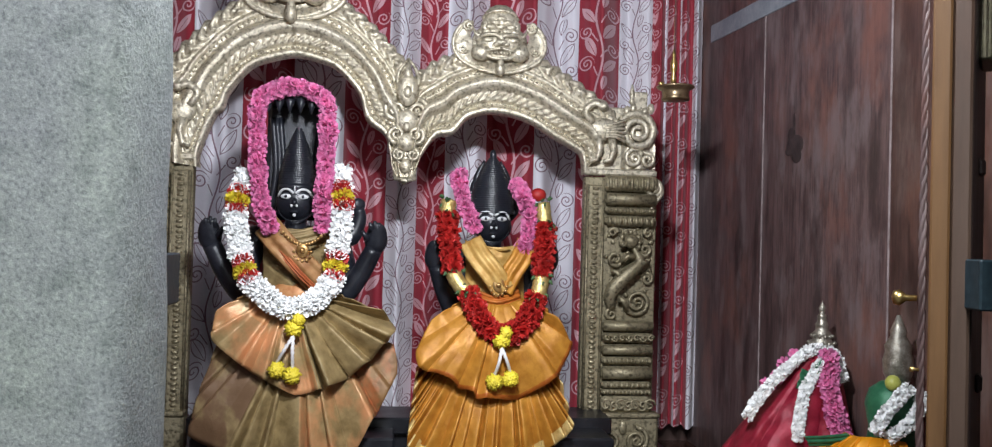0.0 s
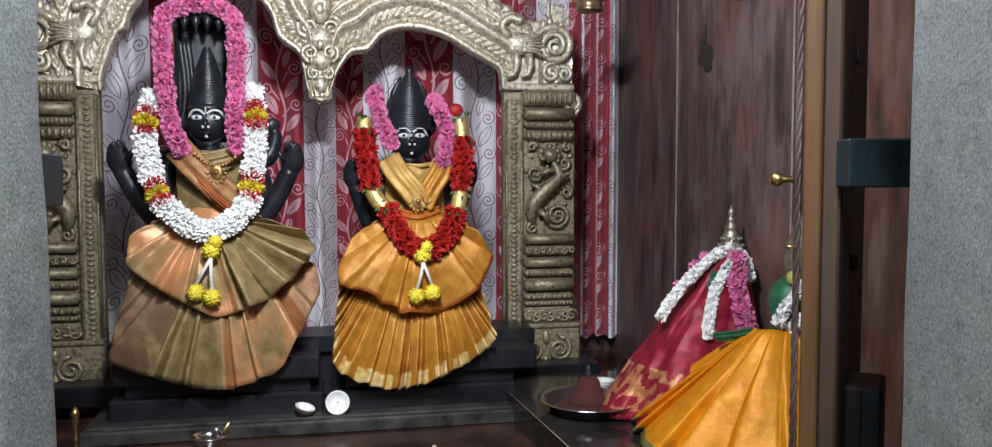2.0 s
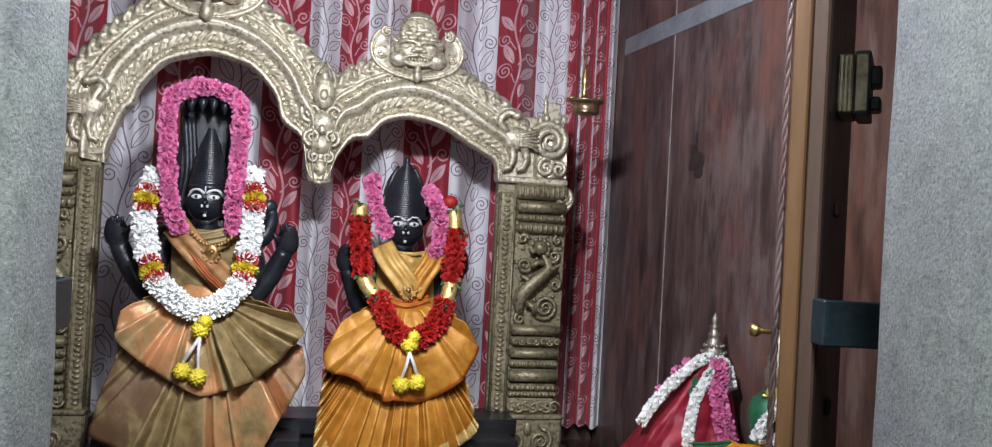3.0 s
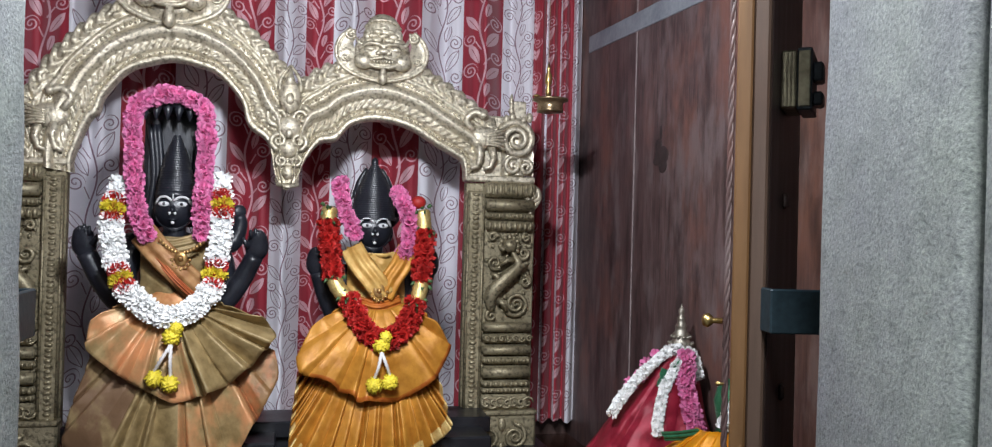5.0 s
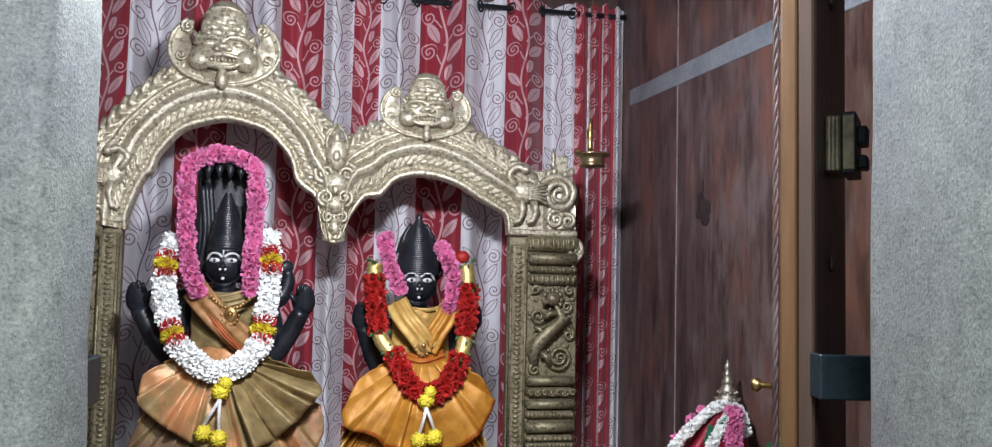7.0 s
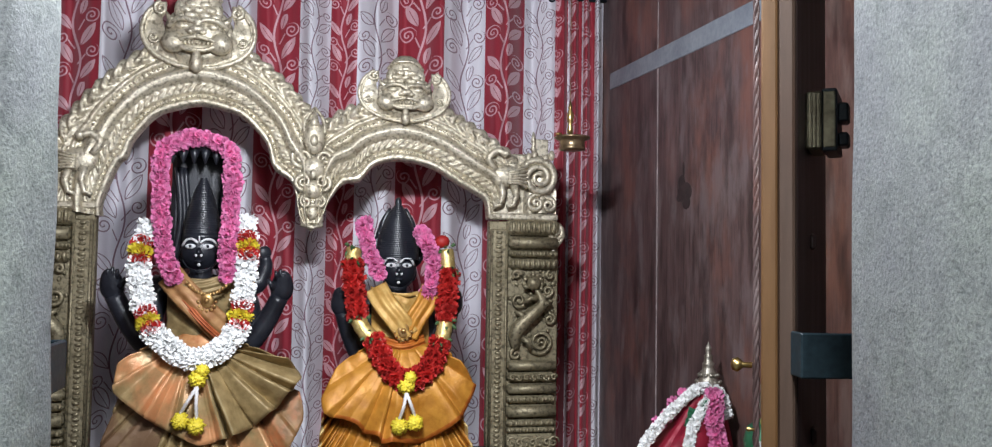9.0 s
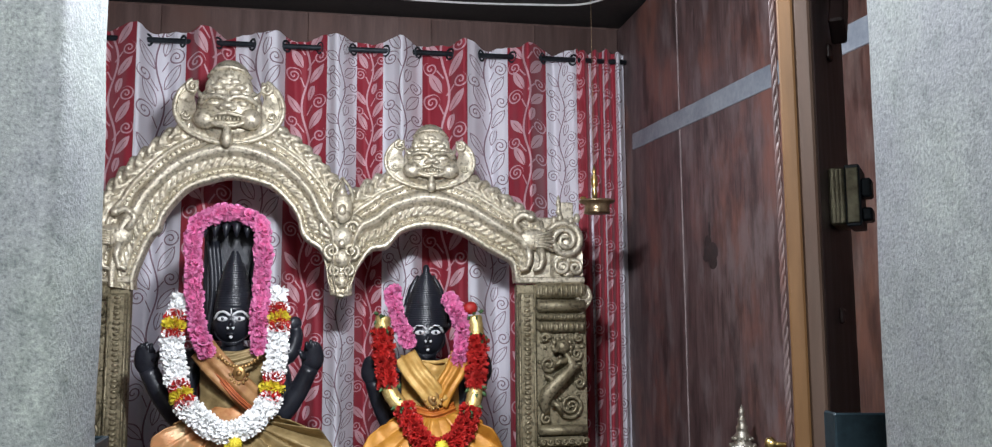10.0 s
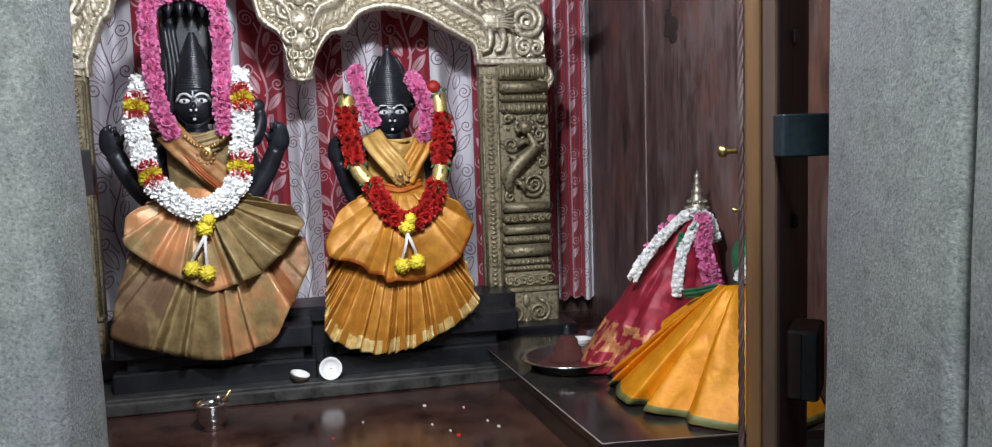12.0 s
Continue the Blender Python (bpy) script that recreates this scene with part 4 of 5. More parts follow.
def lion_mask(cx, cz, s, wide=1.0):
    """Lion face under a scaled helmet, between two leaf wings, with a hanging tongue; s is half its height."""
    m = Mesh()
    T = pose(cx, AY - 0.02, cz) @ Matrix.Diagonal((s * wide, s * 0.8, s, 1))
    ball = lambda x, y, z, rx, ry, rz: m.ball((x, y, z), (rx, ry, rz), 16, 10, 0, T)
    tube = lambda pts, r, n=14: m.tube([tuple(T @ Vector(p)) for p in smooth_path(pts, n)], [r * s] * (n + 1) if isinstance(r, float) else [k * s for k in r], 8)
    for d in (-1, 1):
        # leaf wing: a hollowed crescent with rims and a curl at its tip
        out = smooth_path([(d * 0.60, 0, 0.52), (d * 0.84, 0, 0.46), (d * 1.02, 0, 0.16), (d * 1.00, 0, -0.20), (d * 0.76, 0, -0.50), (d * 0.36, 0, -0.66), (0, 0, -0.72)], 40)
        inn = smooth_path([(d * 0.62, 0, 0.30), (d * 0.66, 0, 0.20), (d * 0.62, 0, 0.02), (d * 0.62, 0, -0.20), (d * 0.52, 0, -0.38), (d * 0.28, 0, -0.50), (0, 0, -0.54)], 40)

        def wing(u, v):
            k = min(40, int(round(u * 40)))
            q = out[k].lerp(inn[k], v)
            ruffle = 0.02 * math.sin(24 * u + 3 * v) * math.sin(math.pi * v)
            return tuple(T @ Vector((q.x, -0.02 - 0.10 * v + 0.05 * math.sin(math.pi * v) + ruffle, q.z)))
        m.grid(wing, 40, 10)
        tube([(p.x, -0.04, p.z) for p in out[::5]], 0.050, 30)
        tube([(p.x * 0.86 + q.x * 0.14, -0.05, p.z * 0.80 + q.z * 0.20) for p, q in zip(out[3:-4:5], inn[3:-4:5])], 0.022, 30)
        m.tube([tuple(T @ Vector(p)) for p in spiral(d * 0.70, 0.42, -0.08, 0.13, 1.5, 90, -d)], [0.052 * s * (1 - 0.5 * k / 26) for k in range(27)], 7)
        m.tube([tuple(T @ Vector(p)) for p in spiral(d * 0.82, -0.16, -0.08, 0.10, 1.5, 200 if d > 0 else -20, d)], 0.026 * s, 6)
        # ear, brow, eye, nostril, cheek
        tube([(d * 0.44, -0.10, 0.16), (d * 0.54, -0.14, 0.24), (d * 0.60, -0.10, 0.36)], [0.10 - 0.006 * k for k in range(15)])
        tube([(0, -0.47, 0.10), (d * 0.16, -0.46, 0.17), (d * 0.36, -0.38, 0.17), (d * 0.54, -0.20, 0.06)], 0.055)
        ball(d * 0.27, -0.38, 0.045, 0.135, 0.075, 0.070)
        ball(d * 0.11, -0.50, -0.075, 0.080, 0.075, 0.055)
        ball(d * 0.42, -0.27, -0.25, 0.235, 0.23, 0.215)
        tube([(0, -0.50, -0.17), (d * 0.16, -0.49, -0.20), (d * 0.32, -0.42, -0.235), (d * 0.40, -0.34, -0.20)], 0.045)
        tube([(0, -0.43, -0.42), (d * 0.18, -0.42, -0.40), (d * 0.32, -0.38, -0.33)], 0.050)
        # curls of the mane at the side of the helmet
        ball(d * 0.33, -0.20, 0.40, 0.12, 0.13, 0.20)
        ball(d * 0.30, -0.26, 0.27, 0.13, 0.10, 0.08)
    ball(0, -0.04, 0.0, 0.64, 0.12, 0.56)
    ball(0, -0.14, -0.04, 0.54, 0.32, 0.36)
    ball(0, -0.10, 0.54, 0.41, 0.30, 0.45)
    for z, xs in ((0.28, (-0.13, 0.13)), (0.38, (-0.22, 0.0, 0.22)), (0.49, (-0.12, 0.12)), (0.59, (0.0,))):
        for x in xs:
            ball(x, -0.36 + 0.10 * abs(x) + 0.10 * max(0, z - 0.45), z, 0.125, 0.075, 0.075)
    tube([(-0.40, -0.10, 0.62), (-0.26, -0.30, 0.74), (0, -0.36, 0.79), (0.26, -0.30, 0.74), (0.40, -0.10, 0.62)], 0.045, 24)
    ball(0, -0.45, 0.09, 0.080, 0.10, 0.14)
    ball(0, -0.51, -0.03, 0.145, 0.12, 0.085)
    for k in range(-4, 5):
        ball(k * 0.068, -0.46 + 0.003 * k * k, -0.285 + 0.002 * k * k, 0.032, 0.045, 0.055)
    ball(0, -0.36, -0.36, 0.30, 0.10, 0.09)
    tube([(0, -0.40, -0.44), (0, -0.40, -0.60), (0, -0.36, -0.74), (0, -0.30, -0.84)], [0.07, 0.075, 0.082, 0.09, 0.098, 0.106, 0.113, 0.118, 0.120, 0.118, 0.112, 0.10, 0.082, 0.055, 0.015])
    part("lion_mask", m, BRASS, arch, "bulging lion mask with tongue hanging out")


lion_mask(-0.745, 2.225, 0.178, 1.02)
lion_mask(-0.022, 2.050, 0.142, 1.12)

# ---- statues ----
def statue(name, label, cx, cy, face_z, hood):
    """Black stone standing figure, kept as one plain shape; slot 1 is the white paint of its marks."""
    m = Mesh()
    fz = face_z
    m.ball((cx, cy, fz), (0.064, 0.058, 0.068), 20, 14)
    m.lathe([(0.030, fz - 0.13), (0.034, fz - 0.09), (0.036, fz - 0.05), (0.03, fz)], 16, 0, pose(cx, cy + 0.01, 0))
    prof = []
    top = 0.200 if hood else 0.188
    for k in range(27):
        t = k / 26
        r = (0.051 if hood else 0.064) * (1 - t ** (1.8 if hood else 2.2)) + 0.010
        prof += [(r, fz + 0.030 + top * t), (r + 0.0014, fz + 0.030 + top * (t + 0.015)), (r * 0.975, fz + 0.030 + top * (t + 0.028))]
    m.lathe(prof, 24, 0, pose(cx, cy + 0.012, 0))
    m.lathe([(0.050, fz + 0.030), (0.060, fz + 0.036), (0.061, fz + 0.046), (0.054, fz + 0.056)], 20, 0, pose(cx, cy + 0.008, 0))
    # torso, hips and legs
    m.lathe([(0.115, 0.726), (0.118, 0.80), (0.108, 0.95), (0.125, 1.06), (0.098, fz - 0.30), (0.088, fz - 0.25), (0.112, fz - 0.16), (0.118, fz - 0.12), (0.07, fz - 0.085), (0.03, fz - 0.075)], 24, 0, pose(cx, cy + 0.035, 0), 0.62)
    for s in ((-1, 1) if hood else (-0.72, 0.72)):
        m.ball((cx + s * 0.060, cy, 0.745), (0.035, 0.065, 0.022), 10, 6)
        sh = (cx + s * 0.115, cy + 0.03, fz - 0.115)
        # lower arm, bent at the elbow, the palm raised
        m.tube(smooth_path([sh, (cx + s * 0.150, cy + 0.01, fz - 0.20), (cx + s * 0.148, cy - 0.005, fz - 0.300), (cx + s * 0.205, cy - 0.02, fz - 0.235), (cx + s * 0.252, cy - 0.03, fz - 0.145)], 24),
               [0.047 - 0.00075 * i for i in range(25)], 12)
        m.tube(smooth_path([(cx + s * 0.249, cy - 0.030, fz - 0.153), (cx + s * 0.258, cy - 0.036, fz - 0.118), (cx + s * 0.258, cy - 0.046, fz - 0.083), (cx + s * 0.252, cy - 0.058, fz - 0.066)], 12), [0.026, 0.030, 0.034, 0.036, 0.036, 0.035, 0.033, 0.031, 0.029, 0.026, 0.022, 0.017, 0.010], 12, 0, 0.6)
        for k in range(3):
            m.tube([(cx + s * (0.240 + 0.014 * k), cy - 0.052, fz - 0.090), (cx + s * (0.238 + 0.014 * k), cy - 0.064, fz - 0.064 + 0.006 * (k == 1))], [0.008, 0.005], 6)
        m.tube([(cx + s * 0.232, cy - 0.045, fz - 0.118), (cx + s * 0.214, cy - 0.056, fz - 0.090)], [0.012, 0.006], 7)
        # upper arm with a conch-like emblem behind the shoulder
        m.tube(smooth_path([sh, (cx + s * 0.175, cy + 0.05, fz - 0.11), (cx + s * 0.200, cy + 0.05, fz - 0.05), (cx + s * 0.196, cy + 0.04, fz - 0.015)], 12), [0.036 - 0.0016 * i for i in range(13)], 10)
        m.lathe([(0.006, -0.008), (0.020, -0.006), (0.023, 0.0), (0.020, 0.006), (0.006, 0.008)], 18, 0, pose(cx + s * 0.196, cy + 0.045, fz - 0.004, 90, 0, 20 * s))
        s = math.copysign(1, s)
        # ear
        m.ball((cx + s * 0.056, cy + 0.01, fz - 0.012), (0.012, 0.016, 0.030), 8, 6)
        # white marks: plain almond shapes
        m.ball((cx + s * 0.0265, cy - 0.053, fz + 0.012), (0.0175, 0.0075, 0.0082), 12, 7, 1)
        m.ball((cx + s * 0.0265, cy - 0.0595, fz + 0.012), (0.0050, 0.0022, 0.0052), 8, 5)
        m.tube(smooth_path([(cx + s * 0.003, cy - 0.0585, fz + 0.022), (cx + s * 0.019, cy - 0.056, fz + 0.034), (cx + s * 0.040, cy - 0.046, fz + 0.032), (cx + s * 0.054, cy - 0.030, fz + 0.012)], 8), 0.0042, 6, 1)
        m.ball((cx + s * 0.008, cy - 0.063, fz - 0.016), (0.0045, 0.004, 0.006), 7, 5, 1)
    m.tube([(cx, cy - 0.056, fz + 0.006), (cx, cy - 0.064, fz - 0.014)], [0.006, 0.011], 8)
    m.tube([(cx, cy - 0.055, fz + 0.027), (cx, cy - 0.057, fz + 0.045)], 0.0025, 6, 1)
    m.ball((cx, cy - 0.052, fz - 0.036), (0.014, 0.007, 0.005), 8, 5)
    m.ball((cx, cy - 0.050, fz - 0.046), (0.006, 0.005, 0.0055), 8, 5, 1)
    m.tube([(cx + 0.058 * math.cos(a), cy - 0.004 - 0.045 * abs(math.sin(a)), fz - 0.010 + 0.056 * math.sin(a)) for a in (math.radians(200 + 14 * k) for k in range(11))], 0.0022, 5)
    if hood:
        # canopy of hoods behind the crown
        m.box((cx - 0.005, cy + 0.075, fz + 0.13), (0.205, 0.035, 0.38), 0.015)
        m.box((cx - 0.005, cy + 0.020, fz + 0.322), (0.20, 0.145, 0.024), 0.010)
        m.tube([(cx - 0.098, cy - 0.048, fz + 0.320), (cx - 0.05, cy - 0.060, fz + 0.326), (cx, cy - 0.064, fz + 0.328), (cx + 0.045, cy - 0.060, fz + 0.326), (cx + 0.088, cy - 0.048, fz + 0.320)], 0.014, 8)
        for k in range(6):
            x = cx - 0.005 + (k - 2.5) * 0.033
            m.tube(smooth_path([(x, cy - 0.044, fz + 0.325), (x, cy - 0.062, fz + 0.312), (x, cy - 0.068, fz + 0.292), (x, cy - 0.066, fz + 0.272)], 8), [0.016, 0.0165, 0.016, 0.0145, 0.0125, 0.0100, 0.0075, 0.0045, 0.0015], 8)
        for s in (-1, 1):
            for k in range(3):
                m.tube(smooth_path([(cx + s * (0.070 + 0.012 * k), cy + 0.055, fz - 0.04), (cx + s * (0.05 + 0.012 * k), cy + 0.05, fz + 0.10), (cx + s * (0.064 + 0.012 * k), cy + 0.045, fz + 0.27)], 10), 0.010, 6)
    else:
        # flame-like tiers beside the tall crown
        for s in (-1, 1):
            for k in range(4):
                m.tube(smooth_path([(cx + s * 0.050, cy + 0.03, fz + 0.01 + 0.036 * k), (cx + s * (0.085 - 0.012 * k), cy + 0.03, fz + 0.05 + 0.036 * k), (cx + s * (0.062 - 0.012 * k), cy + 0.03, fz + 0.10 + 0.036 * k)], 8),
                       [0.018 - 0.0016 * i for i in range(9)], 7)
        m.ball((cx, cy + 0.015, fz + 0.226), (0.012, 0.014, 0.020), 8, 6)
    ob = part(name, m, (BLACK_STONE, WHITE_PAINT))
    return tagged(ob, label, "statue", "altar statues")


S1, S2 = (-0.689, 3.165, 1.462), (-0.053, 3.195, 1.412)
statue("statue", "black stone standing statue with a hooded canopy on a plinth", *S1, True)
statue("statue", "black stone standing statue with a tall crown on a plinth", *S2, False)


# ---- cloth ----
def straight_path(points, n):
    """Even samples along straight runs between the points."""
    p = [Vector(q) for q in points]
    run = [0.0]
    for u, v in zip(p, p[1:]):
        run.append(run[-1] + (v - u).length)
    out, k = [], 0
    for i in range(n + 1):
        s = run[-1] * i / n
        while k < len(p) - 2 and run[k + 1] < s:
            k += 1
        out.append(p[k].lerp(p[k + 1], (s - run[k]) / (run[k + 1] - run[k])))
    return out


def fan(top, edge, pleats, amp, bow=0.05, seed=1, out=(0, -1, 0), nu=260, nv=20, slot=0, hem=0.012, warp=0.010, calm=lambda s: 1.0, loose=0.35):
    """Cloth gathered at the top line and spread to a wide hem in uneven knife pleats; calm(s) weakens them."""
    rnd = random.Random(seed)
    a = smooth_path(top, nu)
    e1, e2 = straight_path(edge, nu), even_path(edge, nu)
    b = [u.lerp(v, 0.45) for u, v in zip(e1, e2)]
    cuts = [0.0]
    for k in range(pleats):
        cuts.append(cuts[-1] + rnd.uniform(0.45, 1.7))
    cuts = [c / cuts[-1] for c in cuts]
    gain = [rnd.uniform(0.45, 1.5) for _ in range(pleats)]
    turn = [rnd.choice((0, 0, 1)) for _ in range(pleats)]
    start = [rnd.uniform(0.0, loose) for _ in range(pleats)]
    o = Vector(out)

    def fold(s, r):
        k = next((j for j in range(pleats) if s <= cuts[j + 1]), pleats - 1)
        t = (s - cuts[k]) / (cuts[k + 1] - cuts[k])
        t = 1 - t if turn[k] else t
        knife = t / 0.8 if t < 0.8 else (1 - t) / 0.2
        soft = 0.5 * knife + 0.5 * (0.5 - 0.5 * math.cos(math.pi * knife))
        grow = max(0.0, (r - start[k]) / (1 - start[k]))
        return gain[k] * (2 * soft - 1) * (0.15 + 0.85 * grow) * calm(s)

    def at(s, r):
        x = s * nu
        i = min(nu, int(round(x)))
        p = a[i].lerp(b[i], r)
        f = fold(s, r)
        wave = (0.35 - abs(noise.noise(Vector((p.x * 9, seed, p.z * 8))))) * warp * (0.2 + r) + noise.noise(Vector((p.x * 7 + seed, p.y * 7, p.z * 7))) * warp * (0.3 + r) * 1.3 + noise.noise(Vector((p.x * 22, p.y * 22 + seed, p.z * 22))) * warp * 0.3
        p = p + o * (amp * f + bow * math.sin(math.pi * s) * (0.35 + 0.65 * math.sin(math.pi * min(1, 0.15 + 0.6 * r))) + wave)
        p.z += hem * r * r * f * 0.7 + 0.006 * math.sin(math.pi * r) * f
        return tuple(p)
    return Mesh().grid(at, nu, nv, slot)


def at_y(y, *pts):
    return [(x, y, z) for x, z in pts]


dress = thing("draped_saree", "khaki gold silk drape with peach folds tied on the taller statue", "drape", "statue drapes")
low = fan(at_y(3.085, (-0.84, 1.06), (-0.72, 1.02), (-0.60, 1.02), (-0.44, 1.05)), at_y(3.06, (-0.899, 1.023), (-0.967, 0.746), (-0.761, 0.673), (-0.639, 0.647), (-0.542, 0.673), (-0.464, 0.721), (-0.353, 0.931), (-0.366, 1.02)),
          13, 0.027, 0.075, 3, slot=lambda s, r: 1 if s < 0.36 else (2 if 0.55 < s < 0.80 else (3 if s >= 0.80 else 0)), hem=0.014, calm=lambda s: 0.25 if s < 0.36 or s > 0.84 else 1.0)
part("lower_skirt", low, (KHAKI_SILK, BROWN_SILK, SHOT_SILK, RUSTY_SILK), dress, "pleated khaki lower tier", 0.003)
up = fan(at_y(3.075, (-0.77, 1.175), (-0.70, 1.155), (-0.64, 1.155), (-0.575, 1.175)), at_y(3.04, (-0.80, 1.178), (-0.896, 1.12), (-0.902, 1.033), (-0.782, 0.942), (-0.653, 0.879), (-0.538, 0.906), (-0.441, 0.978), (-0.361, 1.069), (-0.40, 1.124), (-0.555, 1.176)),
         15, 0.031, 0.085, 8, calm=lambda s: 0.5 if s < 0.5 else 1.15, warp=0.016, slot=lambda s, r: 2 if 0.04 < s < 0.30 and r < 0.38 else (1 if s < 0.52 else 0), hem=0.012)
part("upper_skirt", up, (KHAKI_SILK, SHOT_SILK, PEACH_SILK), dress, "pleated fan tier over the skirt", 0.003)


def bodice(x0, x1, z0, z1, y, bulge, mats, parent, label, slot=0, lean=0.0):
    m = Mesh()

    def at(s, r):
        narrow = 1 - 0.05 * math.sin(math.pi * r)
        x = (x0 + x1) / 2 + (x1 - x0) * (s - 0.5) * narrow + lean * (1 - r)
        z = z0 + (z1 - z0) * r - 0.02 * math.sin(math.pi * s) * (r > 0.9)
        fold = 0.004 * math.sin(26 * (s * 0.5 + r)) + 0.004 * noise.noise(Vector((s * 6, r * 7, z0 * 5)))
        return (x, y + bulge - bulge * 1.2 * math.sin(math.pi * (0.1 + 0.8 * s)) - fold, z)
    return part("bodice", m.grid(at, 40, 26, slot), mats, parent, label, 0.003)


def sash(path, w, mats, parent, label, name="sash"):
    """A folded band of cloth along a path; w is half its width."""
    p = smooth_path(path, 40)
    m = Mesh()

    def at(s, r):
        i = min(40, int(round(s * 40)))
        d = (p[min(40, i + 1)] - p[max(0, i - 1)]).normalized()
        side = d.cross(Vector((0, -1, 0))).normalized()
        q = p[i] + side * (r - 0.5) * 2 * w
        return (q.x, q.y - 0.008 * math.sin(math.pi * r) - 0.0035 * math.sin(5 * math.pi * r), q.z)
    return part(name, m.grid(at, 40, 18), mats, parent, label, 0.002)


def necklace(cx, y, z, w, h):
    m = Mesh()
    for k in range(15):
        t = k / 14 * 2 - 1
        m.ball((cx + w * t, y - 0.006 * (1 - t * t), z + h * t * t), (0.0060, 0.0040, 0.0068), 7, 5)
    m.ball((cx, y - 0.010, z - 0.018), (0.020, 0.005, 0.023), 12, 6).ball((cx, y - 0.016, z - 0.018), 0.009, 8, 5)
    for k in range(7):
        a = math.pi * (1 + k / 6)
        m.ball((cx + 0.026 * math.cos(a), y - 0.010, z - 0.022 + 0.028 * math.sin(a)), 0.0060, 6, 4)
    ob = part("gold_necklace", m, ANTIQUE_GOLD)
    return tagged(ob, "gold bead necklace with a round pendant over the drape", "necklace")


bodice(-0.785, -0.572, 1.12, 1.392, 3.085, 0.05, (KHAKI_SILK,), dress, "khaki wrapped bodice")
part("midriff_wrap", Mesh().ball((-0.672, 3.105, 1.165), (0.085, 0.045, 0.055), 20, 12), PEACH_SILK, dress, "crumpled peach silk at the waist")
sash([(-0.772, 3.080, 1.385), (-0.725, 3.040, 1.335), (-0.66, 3.030, 1.27), (-0.59, 3.050, 1.20)], 0.042, CARAMEL_SILK, dress, "caramel diagonal sash")
sash([(-0.768, 3.075, 1.350), (-0.715, 3.038, 1.300), (-0.66, 3.020, 1.240), (-0.60, 3.040, 1.180)], 0.010, RUST_SILK, dress, "rust edge of the sash")
sash([(-0.78, 3.072, 1.375), (-0.69, 3.045, 1.345), (-0.585, 3.072, 1.37)], 0.022, KHAKI_SILK, dress, "folded upper edge")
necklace(-0.650, 3.030, 1.325, 0.062, 0.036)

dress2 = thing("draped_saree", "amber orange silk drape with gold borders tied on the shorter statue", "drape", "statue drapes")
low = fan(at_y(3.10, (-0.255, 0.99), (-0.13, 0.955), (0.03, 0.955), (0.125, 0.98)), at_y(3.06, (-0.293, 0.955), (-0.316, 0.715), (-0.246, 0.66), (-0.144, 0.628), (-0.041, 0.64), (0.106, 0.697), (0.203, 0.768), (0.153, 0.945)),
          27, 0.021, 0.085, 12, hem=0.014, nu=420, nv=48, slot=lambda s, r: 1 if r > 0.86 + 0.05 * noise.noise(Vector((s * 21, 3, 0))) and noise.noise(Vector((s * 34, 0, 7))) > -0.10 and 0.02 < s < 0.97 else (2 if s < 0.06 else 0))
part("lower_skirt", low, (AMBER_SILK, GOLD_ZARI, AMBER_DARK), dress2, "pleated amber lower tier with gold hem", 0.003)
up = fan(at_y(3.085, (-0.125, 1.17), (-0.075, 1.155), (-0.02, 1.155), (0.035, 1.17)), at_y(3.05, (-0.14, 1.175), (-0.252, 1.102), (-0.299, 1.011), (-0.289, 0.96), (-0.223, 0.944), (-0.102, 0.873), (0.022, 0.869), (0.138, 0.936), (0.191, 1.048), (0.064, 1.172)),
         10, 0.016, 0.095, 21, hem=0.015, calm=lambda s: 0.5 if s < 0.35 else 1.0, slot=lambda s, r: 1 if r > 0.965 and 0.3 < s < 0.85 else 0, warp=0.020)
part("upper_skirt", up, (AMBER_SILK, AMBER_DARK), dress2, "puffed amber tier over the skirt", 0.003)
bodice(-0.145, 0.055, 1.15, 1.352, 3.112, 0.05, (HONEY_SILK,), dress2, "amber wrapped bodice")
sash([(0.050, 3.085, 1.352), (0.028, 3.055, 1.300), (-0.005, 3.045, 1.250), (-0.030, 3.050, 1.195)], 0.034, AMBER_SILK, dress2, "amber shoulder fold")
sash([(-0.135, 3.088, 1.352), (-0.105, 3.052, 1.300), (-0.065, 3.038, 1.250), (-0.025, 3.046, 1.195)], 0.038, HONEY_SILK, dress2, "pale gold fold")
sash([(-0.115, 3.075, 1.175), (-0.045, 3.050, 1.160), (0.03, 3.075, 1.18)], 0.020, AMBER_DARK, dress2, "burnt amber waist band")
necklace(-0.045, 3.046, 1.232, 0.06, 0.045)

# ---- flowers ----
def bloom(layers, size, cup):
    """A small flower: rings of cupped petals, facing +z."""
    m = Mesh()
    for n, reach, lift, turn in layers:
        for k in range(n):
            a = 2 * math.pi * k / n + turn
            c, s = math.cos(a), math.sin(a)
            w = reach * size * math.pi / n * 0.95
            pts = []
            for r, h, q in ((0.10, 0.0, 0.3), (0.62, lift * 0.45, 1.0), (1.0, lift, 0.55)):
                x = r * reach * size
                z = h * size + cup * size * r * r
                pts += [(x * c - q * w * s, x * s + q * w * c, z), (x * c + q * w * s, x * s - q * w * c, z)]
            m.add(pts, [(0, 1, 3, 2), (2, 3, 5, 4)], 0, True)
    m.ball((0, 0, 0.10 * size), (0.22 * size, 0.22 * size, 0.22 * size), 6, 4)
    return m


